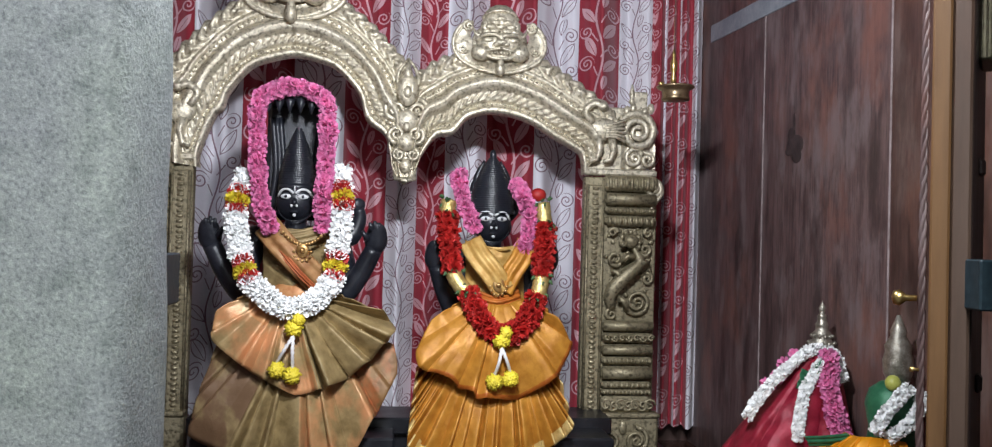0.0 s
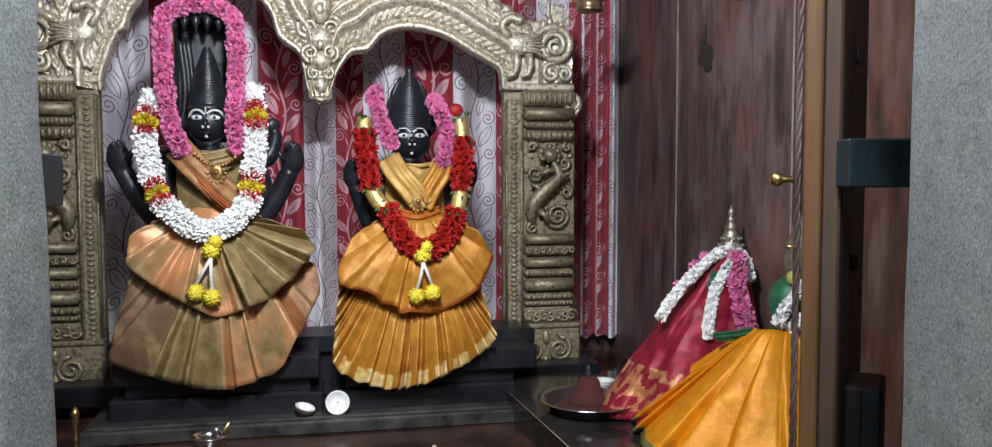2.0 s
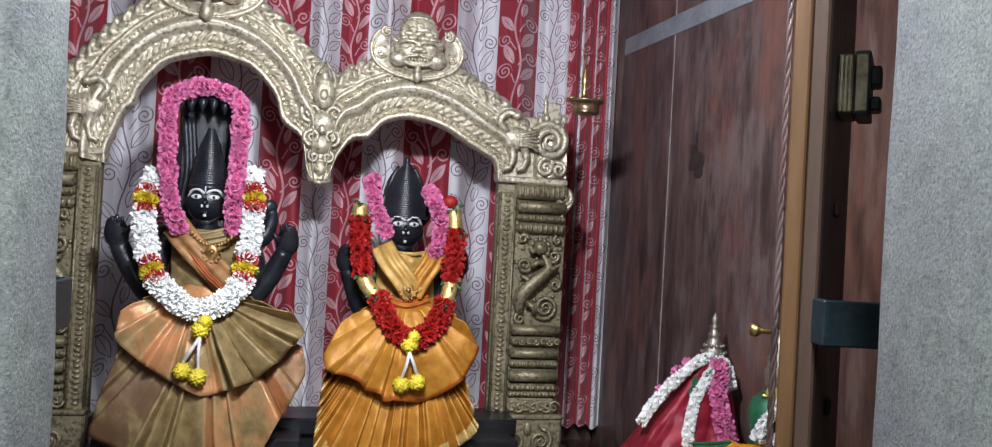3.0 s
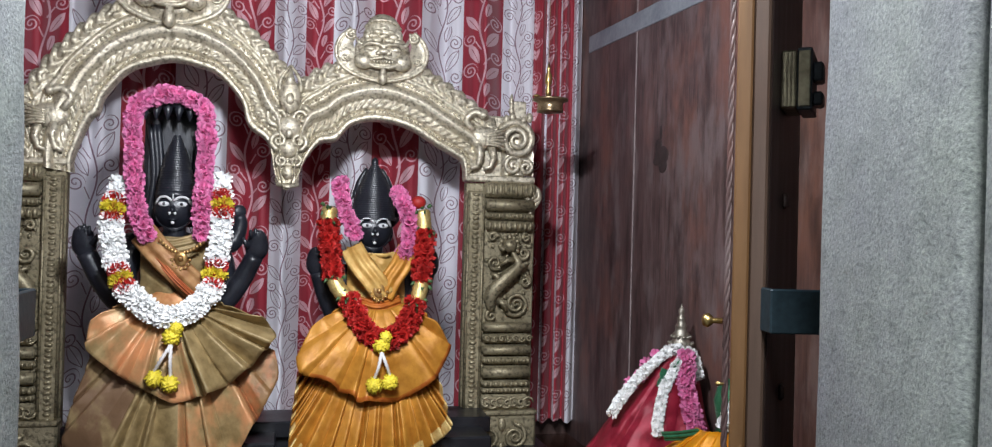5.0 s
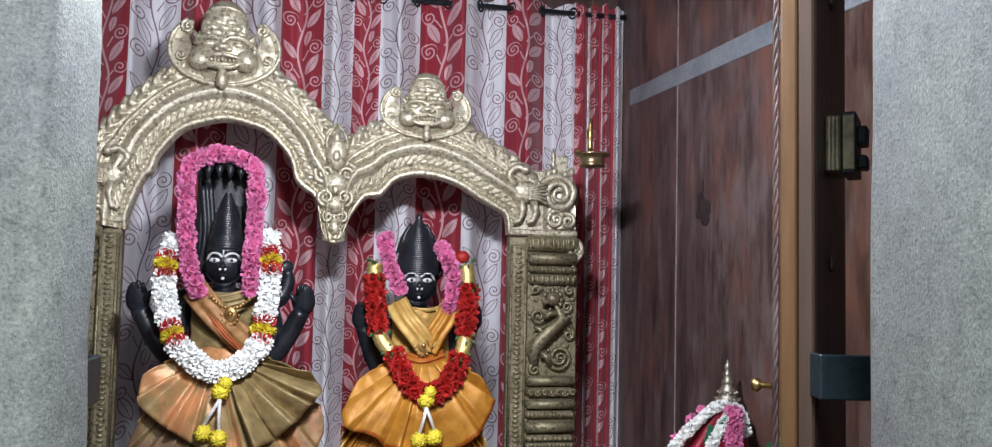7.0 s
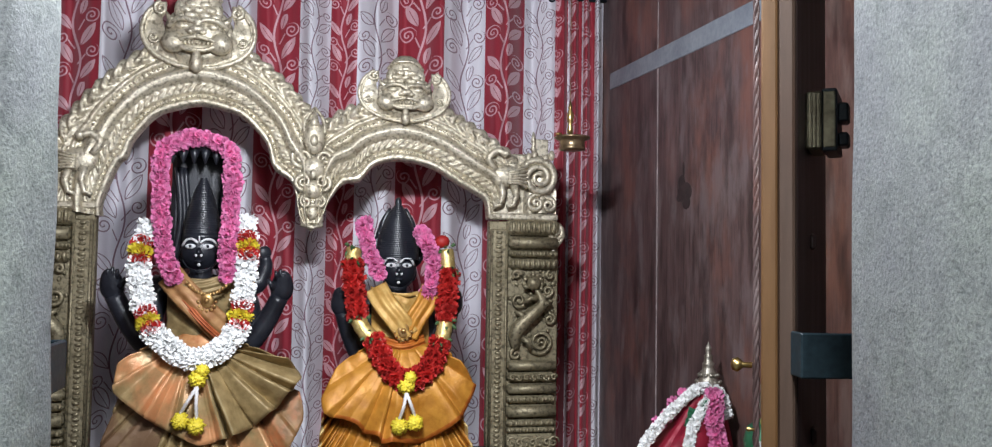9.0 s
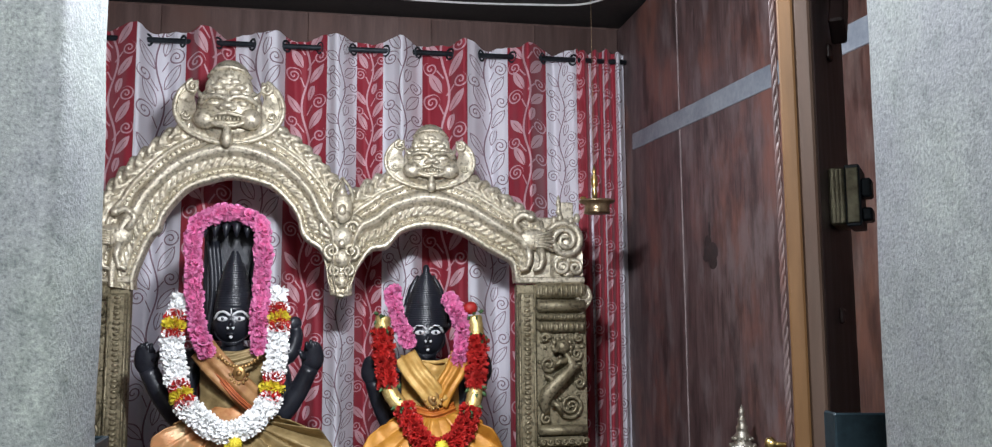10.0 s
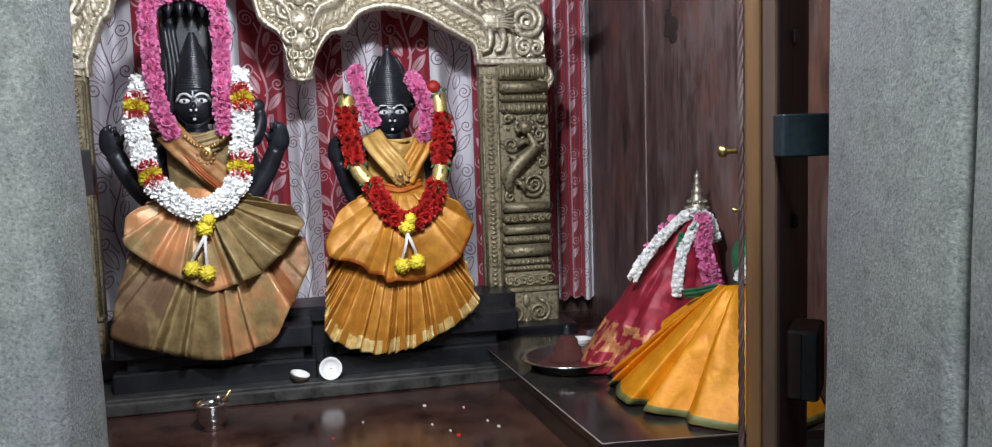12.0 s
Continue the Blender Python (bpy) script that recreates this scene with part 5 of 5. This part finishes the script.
ROSE = bloom(((6, 1.0, 0.10, 0), (5, 0.75, 0.45, 0.5), (4, 0.5, 0.75, 0.2), (3, 0.28, 0.9, 0.7)), 0.021, 0.1).data("rose", RED_PETAL)
PINK = bloom(((5, 1.0, 0.35, 0), (5, 0.7, 0.75, 0.6), (3, 0.4, 0.9, 0.2)), 0.0170, 0.15).data("oleander", PINK_PETAL)
TUBEROSE = bloom(((6, 1.0, 0.45, 0), (5, 0.6, 0.9, 0.5)), 0.0190, 0.2).data("tuberose", WHITE_PETAL)
JASMINE = bloom(((5, 1.0, 0.5, 0), (4, 0.55, 0.9, 0.5)), 0.0098, 0.2).data("jasmine", WHITE_PETAL)
PINK_SMALL = bloom(((5, 1.0, 0.35, 0), (4, 0.6, 0.8, 0.5)), 0.017, 0.15).data("small_oleander", PINK_PETAL)
MARI = bloom(((7, 1.0, 0.25, 0), (6, 0.75, 0.6, 0.4), (5, 0.45, 0.9, 0.1)), 0.0205, 0.1).data("marigold", YELLOW_PETAL)
BAND_RED = bloom(((6, 1.0, 0.2, 0), (5, 0.65, 0.6, 0.4)), 0.0225, 0.1).data("band_rose", RED_PETAL)


def strew(parent, path, r, mesh, name, step, around, seed, s0=0.0, s1=1.0, flat=1.0, half=True, far=1.0):
    """Set flowers round a strand between two shares of its length."""
    rnd = random.Random(seed)
    length = sum((b - a).length for a, b in zip(path, path[1:]))
    n = max(1, int(length * (s1 - s0) / step))
    for i in range(n + 1):
        s = (s0 + (s1 - s0) * i / n) * (len(path) - 1)
        k = min(len(path) - 2, int(s))
        p = path[k].lerp(path[k + 1], s - k)
        d = (path[k + 1] - path[k]).normalized()
        e1 = d.cross(Vector((0, 1, 0)))
        e1 = e1.normalized() if e1.length > 0.01 else Vector((1, 0, 0))
        e2 = e1.cross(d).normalized()
        if e2.y > 0:
            e2 = -e2
        for j in range(around):
            a = math.pi * (j + 0.5 * (i % 2) + rnd.uniform(-0.25, 0.25)) / max(1, around - 0.5) if half else 2 * math.pi * (j + 0.5 * (i % 2) + rnd.uniform(-0.2, 0.2)) / around
            out = (e1 * math.cos(a) + e2 * math.sin(a) * flat).normalized()
            ob = part(name, mesh, (), parent)
            q = (out + d * rnd.uniform(-0.45, 0.45)).to_track_quat("Z", "Y")
            sc = rnd.uniform(0.85, 1.2)
            ob.matrix_basis = Matrix.LocRotScale(p + out * r * rnd.uniform(0.75, far), q @ Euler((0, 0, rnd.uniform(0, 6.28))).to_quaternion(), (sc, sc, sc))


def strand(path, r, mat, parent, label, name="strand_core"):
    return part(name, Mesh().tube(path, r, 9), mat, parent, label)


def pompoms(parent, top, lows, seed):
    def pom(c, r):
        rnd = random.Random(seed + int(c[0] * 1000))
        ob = part("pompom", Mesh().ball(c, r * 0.82, 12, 8), YELLOW_PETAL, parent, "yellow chrysanthemum ball")
        m = Mesh()
        for k in range(110):
            v = Vector((rnd.gauss(0, 1), rnd.gauss(0, 1) - 0.4, rnd.gauss(0, 1))).normalized()
            tip = Vector(c) + v * r * rnd.uniform(0.95, 1.1)
            base = Vector(c) + v * r * 0.7
            t = v.orthogonal().normalized() * r * 0.17
            u = v.cross(t).normalized() * r * 0.17
            m.add([base + t, base + u, base - t, base - u, tip + t * 0.7, tip - t * 0.7], [(0, 1, 4), (1, 2, 5, 4), (2, 3, 5), (3, 0, 4, 5)], 0, True)
        part("petals", m, YELLOW_PETAL, ob)
    pom(top, 0.028)
    pom((top[0] + 0.012, top[1] - 0.006, top[2] + 0.026), 0.021)
    for low in lows:
        pom(low, 0.027)
        p = smooth_path([(top[0], top[1] - 0.012, top[2] - 0.02), ((top[0] + low[0]) / 2, top[1] - 0.024, (top[2] + low[2]) / 2), (low[0], low[1], low[2] + 0.02)], 14)
        part("cord", Mesh().tube(p, [0.0045 + 0.0018 * (i % 2) for i in range(15)], 6), STRING, parent, "white tasselled cord")


# pink garland over the canopy
g = thing("pink_garland", "pink oleander garland hung round the statue canopy", "garland", "flower garlands")
p = even_path([(-0.752, 3.045, 1.372), (-0.778, 3.04, 1.443), (-0.797, 3.05, 1.581), (-0.803, 3.06, 1.70), (-0.798, 3.065, 1.765), (-0.765, 3.07, 1.797), (-0.703, 3.07, 1.812), (-0.635, 3.07, 1.801), (-0.596, 3.065, 1.765), (-0.588, 3.06, 1.70), (-0.590, 3.05, 1.592), (-0.596, 3.04, 1.451), (-0.597, 3.045, 1.378)], 90)
strand(p, 0.009, PINK_PETAL, g, "packed pink petals")
strew(g, p, 0.0078, PINK, "flower", 0.0185, 4, 3, flat=0.8, far=1.9)

g = thing("white_garland", "white tuberose garland with red and yellow bands", "garland", "flower garlands")
p = even_path([(-0.835, 3.075, 1.535), (-0.848, 3.055, 1.48), (-0.853, 3.04, 1.40), (-0.823, 3.02, 1.256), (-0.764, 2.99, 1.18), (-0.668, 2.965, 1.133), (-0.570, 2.99, 1.194), (-0.548, 3.02, 1.274), (-0.534, 3.04, 1.423), (-0.54, 3.055, 1.49), (-0.548, 3.075, 1.555)], 110)
strand(p, 0.0155, WHITE_PETAL, g, "packed white petals")
bands = ((0.052, 0.118), (0.268, 0.340), (0.660, 0.732), (0.882, 0.948))
cuts = [0.0] + [v for b in bands for v in b] + [1.0]
for k in range(0, len(cuts), 2):
    strew(g, p, 0.0165, TUBEROSE, "flower", 0.0175, 4, 20 + k, cuts[k], cuts[k + 1])
for k, (a, b) in enumerate(bands):
    c = (a + b) / 2
    q = [p[int(round((a + (b - a) * i / 6) * (len(p) - 1)))] for i in range(7)]
    part("band_core", Mesh().tube(q, [0.012, 0.023, 0.025, 0.025, 0.025, 0.023, 0.012], 10), RED_PETAL, g, "packed red petals")
    strew(g, p, 0.017, BAND_RED, "red_flower", 0.05, 5, 40 + k, a + 0.006, a + 0.010)
    strew(g, p, 0.019, MARI, "yellow_flower", 0.05, 4, 50 + k, c - 0.002, c + 0.002)
    strew(g, p, 0.017, BAND_RED, "red_flower", 0.05, 5, 60 + k, b - 0.010, b - 0.006)
pompoms(g, (-0.660, 2.945, 1.078), ((-0.707, 2.95, 0.955), (-0.660, 2.94, 0.940)), 7)

g = thing("red_garland", "red rose garland with gold foil sleeves", "garland", "flower garlands")
p = even_path([(-0.205, 3.09, 1.475), (-0.209, 3.08, 1.44), (-0.205, 3.06, 1.365), (-0.186, 3.03, 1.243), (-0.142, 3.01, 1.183), (-0.097, 2.98, 1.105), (-0.036, 2.965, 1.064), (0.030, 2.98, 1.096), (0.076, 3.01, 1.188), (0.090, 3.03, 1.25), (0.102, 3.06, 1.376), (0.100, 3.08, 1.44), (0.097, 3.09, 1.475)], 110)
strand(p, 0.016, RED_PETAL, g, "packed red petals")
foils = ((0.0, 0.045), (0.235, 0.315), (0.685, 0.755), (0.925, 1.0))
strew(g, p, 0.021, ROSE, "rose", 0.0225, 4, 81, 0.055, 0.225)
strew(g, p, 0.021, ROSE, "rose", 0.0225, 4, 82, 0.325, 0.675)
strew(g, p, 0.021, ROSE, "rose", 0.0225, 4, 83, 0.765, 0.915)
for a, b in foils:
    q = [p[int(round((a + (b - a) * i / 8) * (len(p) - 1)))] for i in range(9)]
    q = even_path([tuple(v) for v in q[::2]], 8)
    part("foil_sleeve", Mesh().tube(q, [0.025 + 0.0016 * (i % 2) for i in range(9)], 12), GOLD_FOIL, g, "crinkled gold foil sleeve")
    for e in (q[0], q[-1]):
        m = Mesh()
        rnd = random.Random(int(e.x * 999))
        for k in range(6):
            v = Vector((rnd.gauss(0, 1), -abs(rnd.gauss(0, 1)), rnd.gauss(0, 0.4))).normalized()
            m.tube([e + v * 0.022, e + v * 0.034, e + v * 0.042 + Vector((0, 0, -0.006))], [0.006, 0.007, 0.001], 5, 0, 0.35)
        part("leaf_tuft", m, LEAF, g, "small green leaves")
pompoms(g, (-0.042, 2.945, 1.050), ((-0.060, 2.95, 0.925), (-0.013, 2.945, 0.935)), 9)

g = thing("pink_garland", "loose pink oleander strands beside the crowned statue", "garland", "flower garlands")
for k, pts in enumerate((((-0.172, 3.13, 1.56), (-0.166, 3.10, 1.52), (-0.150, 3.08, 1.455), (-0.122, 3.075, 1.39)), ((0.018, 3.13, 1.535), (0.035, 3.10, 1.50), (0.056, 3.08, 1.43), (0.046, 3.075, 1.35), (0.03, 3.075, 1.33)))):
    p = even_path(pts, 30)
    strand(p, 0.009, PINK_PETAL, g, "packed pink petals")
    strew(g, p, 0.0080, PINK, "flower", 0.019, 4, 90 + k, far=1.8)
m = Mesh().ball((0.085, 3.10, 1.505), (0.026, 0.02, 0.022), 10, 7)
part("red_tuft", m, RED_PETAL, g, "tuft of red petals")

# ---- side platform figures ----
def figure_crown(x, y, z):
    """Low tiered crown with beaded rims and a round knob on a thin neck."""
    m = Mesh().lathe([(0.038, 0.0), (0.041, 0.010), (0.033, 0.018), (0.034, 0.030), (0.026, 0.040), (0.024, 0.052), (0.026, 0.058), (0.018, 0.066), (0.017, 0.078), (0.019, 0.083), (0.013, 0.090), (0.012, 0.102), (0.014, 0.107), (0.007, 0.114), (0.009, 0.122), (0.010, 0.129), (0.007, 0.137), (0.003, 0.142), (0.001, 0.150)], 16, 0, pose(x, y, z))
    for k in range(3):
        for j in range(11):
            a, r = 2 * math.pi * (j + 0.5 * k) / 11, 0.043 - 0.0075 * k
            m.ball((x + r * math.cos(a), y + r * math.sin(a), z + 0.010 + 0.020 * k), 0.0062, 6, 4)
    return m


def white_strand(parent, pts, seed, r=0.010):
    p = even_path(pts, 24)
    part("jasmine_string", Mesh().tube(p, r * 0.8, 7), WHITE_PETAL, parent, "white jasmine string")
    strew(parent, p, r, JASMINE, "jasmine", 0.0135, 4, seed, half=False)


red = thing("draped_figure", "small processional figure in crimson silk with a silver crown", "figure", at=(0, 0, 0))
apex = (0.838, 2.69, 1.06)
cone = fan([(apex[0] - 0.05, apex[1] + 0.05, 1.05), (apex[0] - 0.045, apex[1] - 0.03, 1.055), (apex[0] + 0.01, apex[1] - 0.05, 1.055), (apex[0] + 0.05, apex[1] - 0.02, 1.05)],
           [(0.58, 2.93, 0.602), (0.475, 2.80, 0.604), (0.48, 2.66, 0.604), (0.60, 2.52, 0.604), (0.76, 2.47, 0.604), (0.90, 2.50, 0.604)], 6, 0.016, 0.04, 31, (-0.6, -0.8, 0), 260, 60,
           lambda s, r: 1 if 0.68 < r < 0.95 and 0.06 < s < 0.62 and noise.noise(Vector((s * 26, r * 15, 2))) > -0.04 else 0, 0.004, warp=0.03)
part("silk_drape", cone, (RED_SILK, RED_ZARI), red, "crimson silk drape with a gold woven border", 0.003)
part("body", Mesh().lathe([(0.12, 0.6), (0.10, 0.8), (0.065, 0.97), (0.045, 1.06)], 16, 0, pose(apex[0], apex[1] + 0.02, 0)), GREEN_SILK, red, "green silk bodice")
sash([(0.735, 2.60, 1.00), (0.775, 2.60, 0.99), (0.815, 2.595, 1.035)], 0.028, GREEN_SILK, red, "green silk shoulder wrap")
part("crown", figure_crown(apex[0] + 0.005, apex[1] - 0.01, 1.058), SILVER, red, "stepped tarnished silver crown")
part("shoulder_cap", Mesh().ball((apex[0], apex[1], 1.035), (0.055, 0.05, 0.05), 14, 9), SILVER, red, "silver shoulder cap")
g = thing("flower_string", "white jasmine and pink strings over the crimson figure", "garland", "flower garlands")
white_strand(g, [(0.818, 2.635, 1.078), (0.770, 2.63, 1.066), (0.695, 2.625, 1.005), (0.635, 2.62, 0.945), (0.592, 2.60, 0.895)], 101, 0.0068)
white_strand(g, [(0.848, 2.630, 1.066), (0.800, 2.60, 1.040), (0.742, 2.575, 0.965), (0.722, 2.56, 0.90), (0.712, 2.55, 0.845)], 102, 0.0068)
white_strand(g, [(0.838, 2.630, 1.070), (0.868, 2.635, 1.05), (0.872, 2.615, 0.995)], 103, 0.0065)
p = even_path([(0.825, 2.61, 1.06), (0.812, 2.58, 0.99), (0.818, 2.56, 0.92), (0.832, 2.54, 0.845)], 24)
part("pink_string", Mesh().tube(p, 0.010, 8), PINK_PETAL, g, "pink oleander string")
strew(g, p, 0.015, PINK_SMALL, "pink_flower", 0.016, 4, 104)
p = even_path([(0.752, 2.66, 1.055), (0.71, 2.66, 1.005), (0.675, 2.66, 0.970)], 14)
strew(g, p, 0.006, PINK_SMALL, "pink_flower", 0.034, 2, 105)

orange = thing("draped_figure", "small processional figure in bright orange silk and green blouse", "figure")
skirt = fan([(0.74, 2.36, 0.905), (0.735, 2.29, 0.915), (0.765, 2.25, 0.92), (0.82, 2.235, 0.91)], [(0.66, 2.66, 0.70), (0.545, 2.64, 0.612), (0.49, 2.43, 0.604), (0.54, 2.22, 0.604), (0.64, 2.045, 0.603), (0.78, 2.01, 0.603), (0.90, 2.06, 0.603)],
            8, 0.022, 0.04, 41, (-0.75, -0.65, 0), 240, 20, lambda s, r: 1 if r > 0.965 else (2 if 0.93 < r <= 0.95 else 0), 0.004, warp=0.012)
part("silk_skirt", skirt, (ORANGE_SILK, OLIVE_ZARI, AMBER_SILK), orange, "pleated bright orange silk skirt with olive hem", 0.003)
sash([(0.72, 2.30, 0.905), (0.69, 2.36, 0.885), (0.665, 2.41, 0.872)], 0.014, GREEN_SILK, orange, "green pleat under the skirt")
part("torso", Mesh().lathe([(0.06, 0.88), (0.052, 0.93), (0.062, 0.985), (0.052, 1.02), (0.026, 1.04)], 18, 0, pose(0.825, 2.30, 0)), GREEN_SILK, orange, "green silk blouse")
part("stand", Mesh().lathe([(0.10, 0.597), (0.10, 0.61), (0.05, 0.63), (0.05, 0.89)], 16, 0, pose(0.825, 2.31, 0)), SILVER, orange, "silver stand")
part("head", Mesh().lathe([(0.022, 1.03), (0.034, 1.06), (0.036, 1.09), (0.030, 1.11), (0.032, 1.125), (0.018, 1.15), (0.020, 1.16), (0.004, 1.20)], 16, 0, pose(0.845, 2.31, 0)), SILVER, orange, "small silver crowned head")
g = thing("flower_string", "white jasmine strings round the orange figure", "garland", "flower garlands")
white_strand(g, [(0.825, 2.235, 1.035), (0.795, 2.235, 1.005), (0.762, 2.235, 0.965), (0.748, 2.235, 0.935)], 111, 0.0068)
white_strand(g, [(0.86, 2.23, 1.02), (0.835, 2.225, 0.965), (0.795, 2.225, 0.935), (0.775, 2.225, 0.925)], 112, 0.0068)
tagged(part("lime", Mesh().ball((0.803, 2.262, 1.043), (0.018, 0.018, 0.019), 14, 10), LIME), "yellow-green lime set on the silver figure", "lime")

# ---- vessels ----
plate = thing("steel_plate", "round stainless steel plate of dark red powder", "plate")
T = pose(0.430, 2.745, 0.597) @ Matrix.Scale(1.08, 4)
part("dish", Mesh().lathe([(0.02, 0.0), (0.085, 0.0), (0.098, 0.004), (0.112, 0.026), (0.128, 0.030), (0.129, 0.033), (0.110, 0.030), (0.094, 0.008), (0.02, 0.005)], 36, 0, T @ Matrix.Scale(1.12, 4)), STEEL, plate, "rimmed steel dish")
heap = Mesh()
heap.grid(lambda u, v: tuple(T @ Vector(((0.092 * v) * math.cos(2 * math.pi * u), (0.092 * v) * math.sin(2 * math.pi * u), 0.010 + 0.022 * (1 - v) + 0.007 * noise.noise(Vector((7 * v * math.cos(2 * math.pi * u), 7 * v * math.sin(2 * math.pi * u), 3)))))), 36, 12)
heap.lathe([(0.056, 0.015), (0.050, 0.034), (0.043, 0.038), (0.040, 0.058), (0.034, 0.062), (0.030, 0.082), (0.022, 0.090), (0.010, 0.095)], 20, 0, T @ pose(0.0, 0.01, 0))
part("powder", heap, KUMKUM, plate, "heaped dark red powder")
part("knob", Mesh().lathe([(0.010, 0.094), (0.013, 0.102), (0.007, 0.110), (0.010, 0.116), (0.003, 0.128)], 10, 0, T @ pose(0, 0.01, -0.002)), IRON, plate, "small dark finial")
cup = Mesh().lathe([(0.022, 0.0), (0.030, 0.012), (0.034, 0.05), (0.036, 0.052), (0.031, 0.05), (0.025, 0.012)], 20, 0, pose(0.525, 2.90, 0.597))
tagged(part("white_cup", cup, CABLE), "small white cup behind the steel plate", "cup")

pot = thing("steel_pot", "small stainless steel water pot with a spoon", "pot")
T = pose(-0.655, 2.775, FLOOR)
part("pot_body", Mesh().lathe([(0.026, 0.0), (0.028, 0.006), (0.024, 0.012), (0.040, 0.026), (0.046, 0.045), (0.042, 0.066), (0.049, 0.078), (0.050, 0.081), (0.046, 0.081), (0.039, 0.066), (0.042, 0.045), (0.02, 0.02)], 28, 0, T), STEEL, pot)
part("spoon", Mesh().tube([tuple(T @ Vector(q)) for q in ((-0.005, 0.0, 0.03), (0.03, -0.01, 0.082), (0.056, -0.014, 0.118))], [0.003, 0.003, 0.005], 7), BRASS_YELLOW, pot, "brass spoon")
part("spoon_bowl", Mesh().ball((-0.635, 2.755, FLOOR + 0.085), (0.014, 0.005, 0.022), 10, 6, 0), STEEL, pot, "steel ladle bowl")

bell = thing("hand_bell", "small brass hand bell standing on the floor", "bell")
T = pose(-1.005, 2.80, FLOOR)
part("bell_cup", Mesh().lathe([(0.040, 0.0), (0.041, 0.004), (0.034, 0.016), (0.028, 0.036), (0.022, 0.048), (0.006, 0.055)], 24, 0, T), BRASS_YELLOW, bell)
part("handle", Mesh().lathe([(0.006, 0.052), (0.005, 0.075), (0.009, 0.08), (0.005, 0.086), (0.0045, 0.12), (0.010, 0.128), (0.007, 0.14), (0.013, 0.152), (0.004, 0.172)], 12, 0, T), BRASS_YELLOW, bell)


def coconut(T):
    ob = thing("coconut_half", "broken coconut half showing white flesh on the slab", "coconut", "coconut halves")
    shell = [(0.005, -0.044), (0.022, -0.039), (0.036, -0.027), (0.044, -0.010), (0.046, 0.0), (0.043, 0.0), (0.038, -0.020), (0.022, -0.034), (0.004, -0.038)]
    part("shell", Mesh().lathe(shell, 22, 0, T), COCO_SHELL, ob, "rough brown shell")
    part("flesh", Mesh().lathe([(0.0435, 0.001), (0.036, 0.001), (0.031, -0.010), (0.020, -0.022), (0.003, -0.027)], 22, 0, T @ pose(0, 0, 0.001), caps=False), COCO_MEAT, ob, "white flesh")


coconut(pose(-0.303, 3.03, 0.585, 74, -8, 0) @ Matrix.Scale(0.86, 4))
coconut(pose(-0.402, 3.03, 0.576, 9, 16, 0) @ Matrix.Scale(0.72, 4))

# hanging oil lamp by the column
lamp = thing("hanging_lamp", "small brass oil lamp hung on a chain", "lamp")
LX, LY = 0.519, 3.05
part("bowl", Mesh().lathe([(0.010, 1.806), (0.044, 1.807), (0.046, 1.812), (0.043, 1.818), (0.043, 1.836), (0.046, 1.840), (0.060, 1.846), (0.062, 1.850), (0.060, 1.853), (0.046, 1.852), (0.02, 1.846)], 24, 0, pose(LX, LY, 0.018)), LAMP_BRASS, lamp)
part("finial", Mesh().lathe([(0.009, 1.858), (0.010, 1.88), (0.006, 1.895), (0.011, 1.905), (0.012, 1.93), (0.005, 1.945), (0.007, 1.953), (0.002, 1.975)], 14, 0, pose(LX - 0.008, LY, 0.018)), BRASS_YELLOW, lamp, "turned brass finial")
chain = Mesh()
for z in np.arange(1.97, CEIL, 0.012):
    chain.ball((LX - 0.008, LY, float(z)), (0.0013, 0.0013, 0.0065), 5, 4)
part("chain", chain, LAMP_BRASS, lamp, "thin brass chain")
part("spout", Mesh().ball((LX - 0.052, LY - 0.012, 1.876), (0.012, 0.008, 0.006), 8, 5), BRASS_YELLOW, lamp, "wick spout")

# cable along the ceiling edge
cable = part("ceiling_cable", Mesh().tube(smooth_path([(-1.5, 3.78, 2.833), (-0.9, 3.79, 2.834), (-0.5, 3.78, 2.833), (0.1, 3.80, 2.832), (0.45, 3.78, 2.834), (0.68, 3.74, 2.834), (0.80, 3.60, 2.834)], 60), 0.005, 8), CABLE)
tagged(cable, "thin white electric cable along the ceiling edge", "cable")

# petals and crumbs on the floor
rnd = random.Random(77)
for k in range(10):
    x, y = rnd.uniform(-0.95, 0.2), rnd.uniform(2.45, 2.93)
    kind = rnd.choice((PINK_PETAL, FADED_PETAL, FADED_PETAL, RED_PETAL))
    s = rnd.uniform(0.003, 0.0075)
    m = Mesh().grid(lambda u, v: (x + s * 2 * (u - 0.5) * math.sin(math.pi * (0.15 + 0.7 * v)), y + s * 2.4 * (v - 0.5), FLOOR + 0.0015 + 0.004 * (u - 0.5) ** 2 + 0.004 * v * v), 3, 4)
    tagged(part("fallen_petal", m, kind, None, "", 0.0008), "fallen flower petal on the polished floor", "petal", "fallen petals")
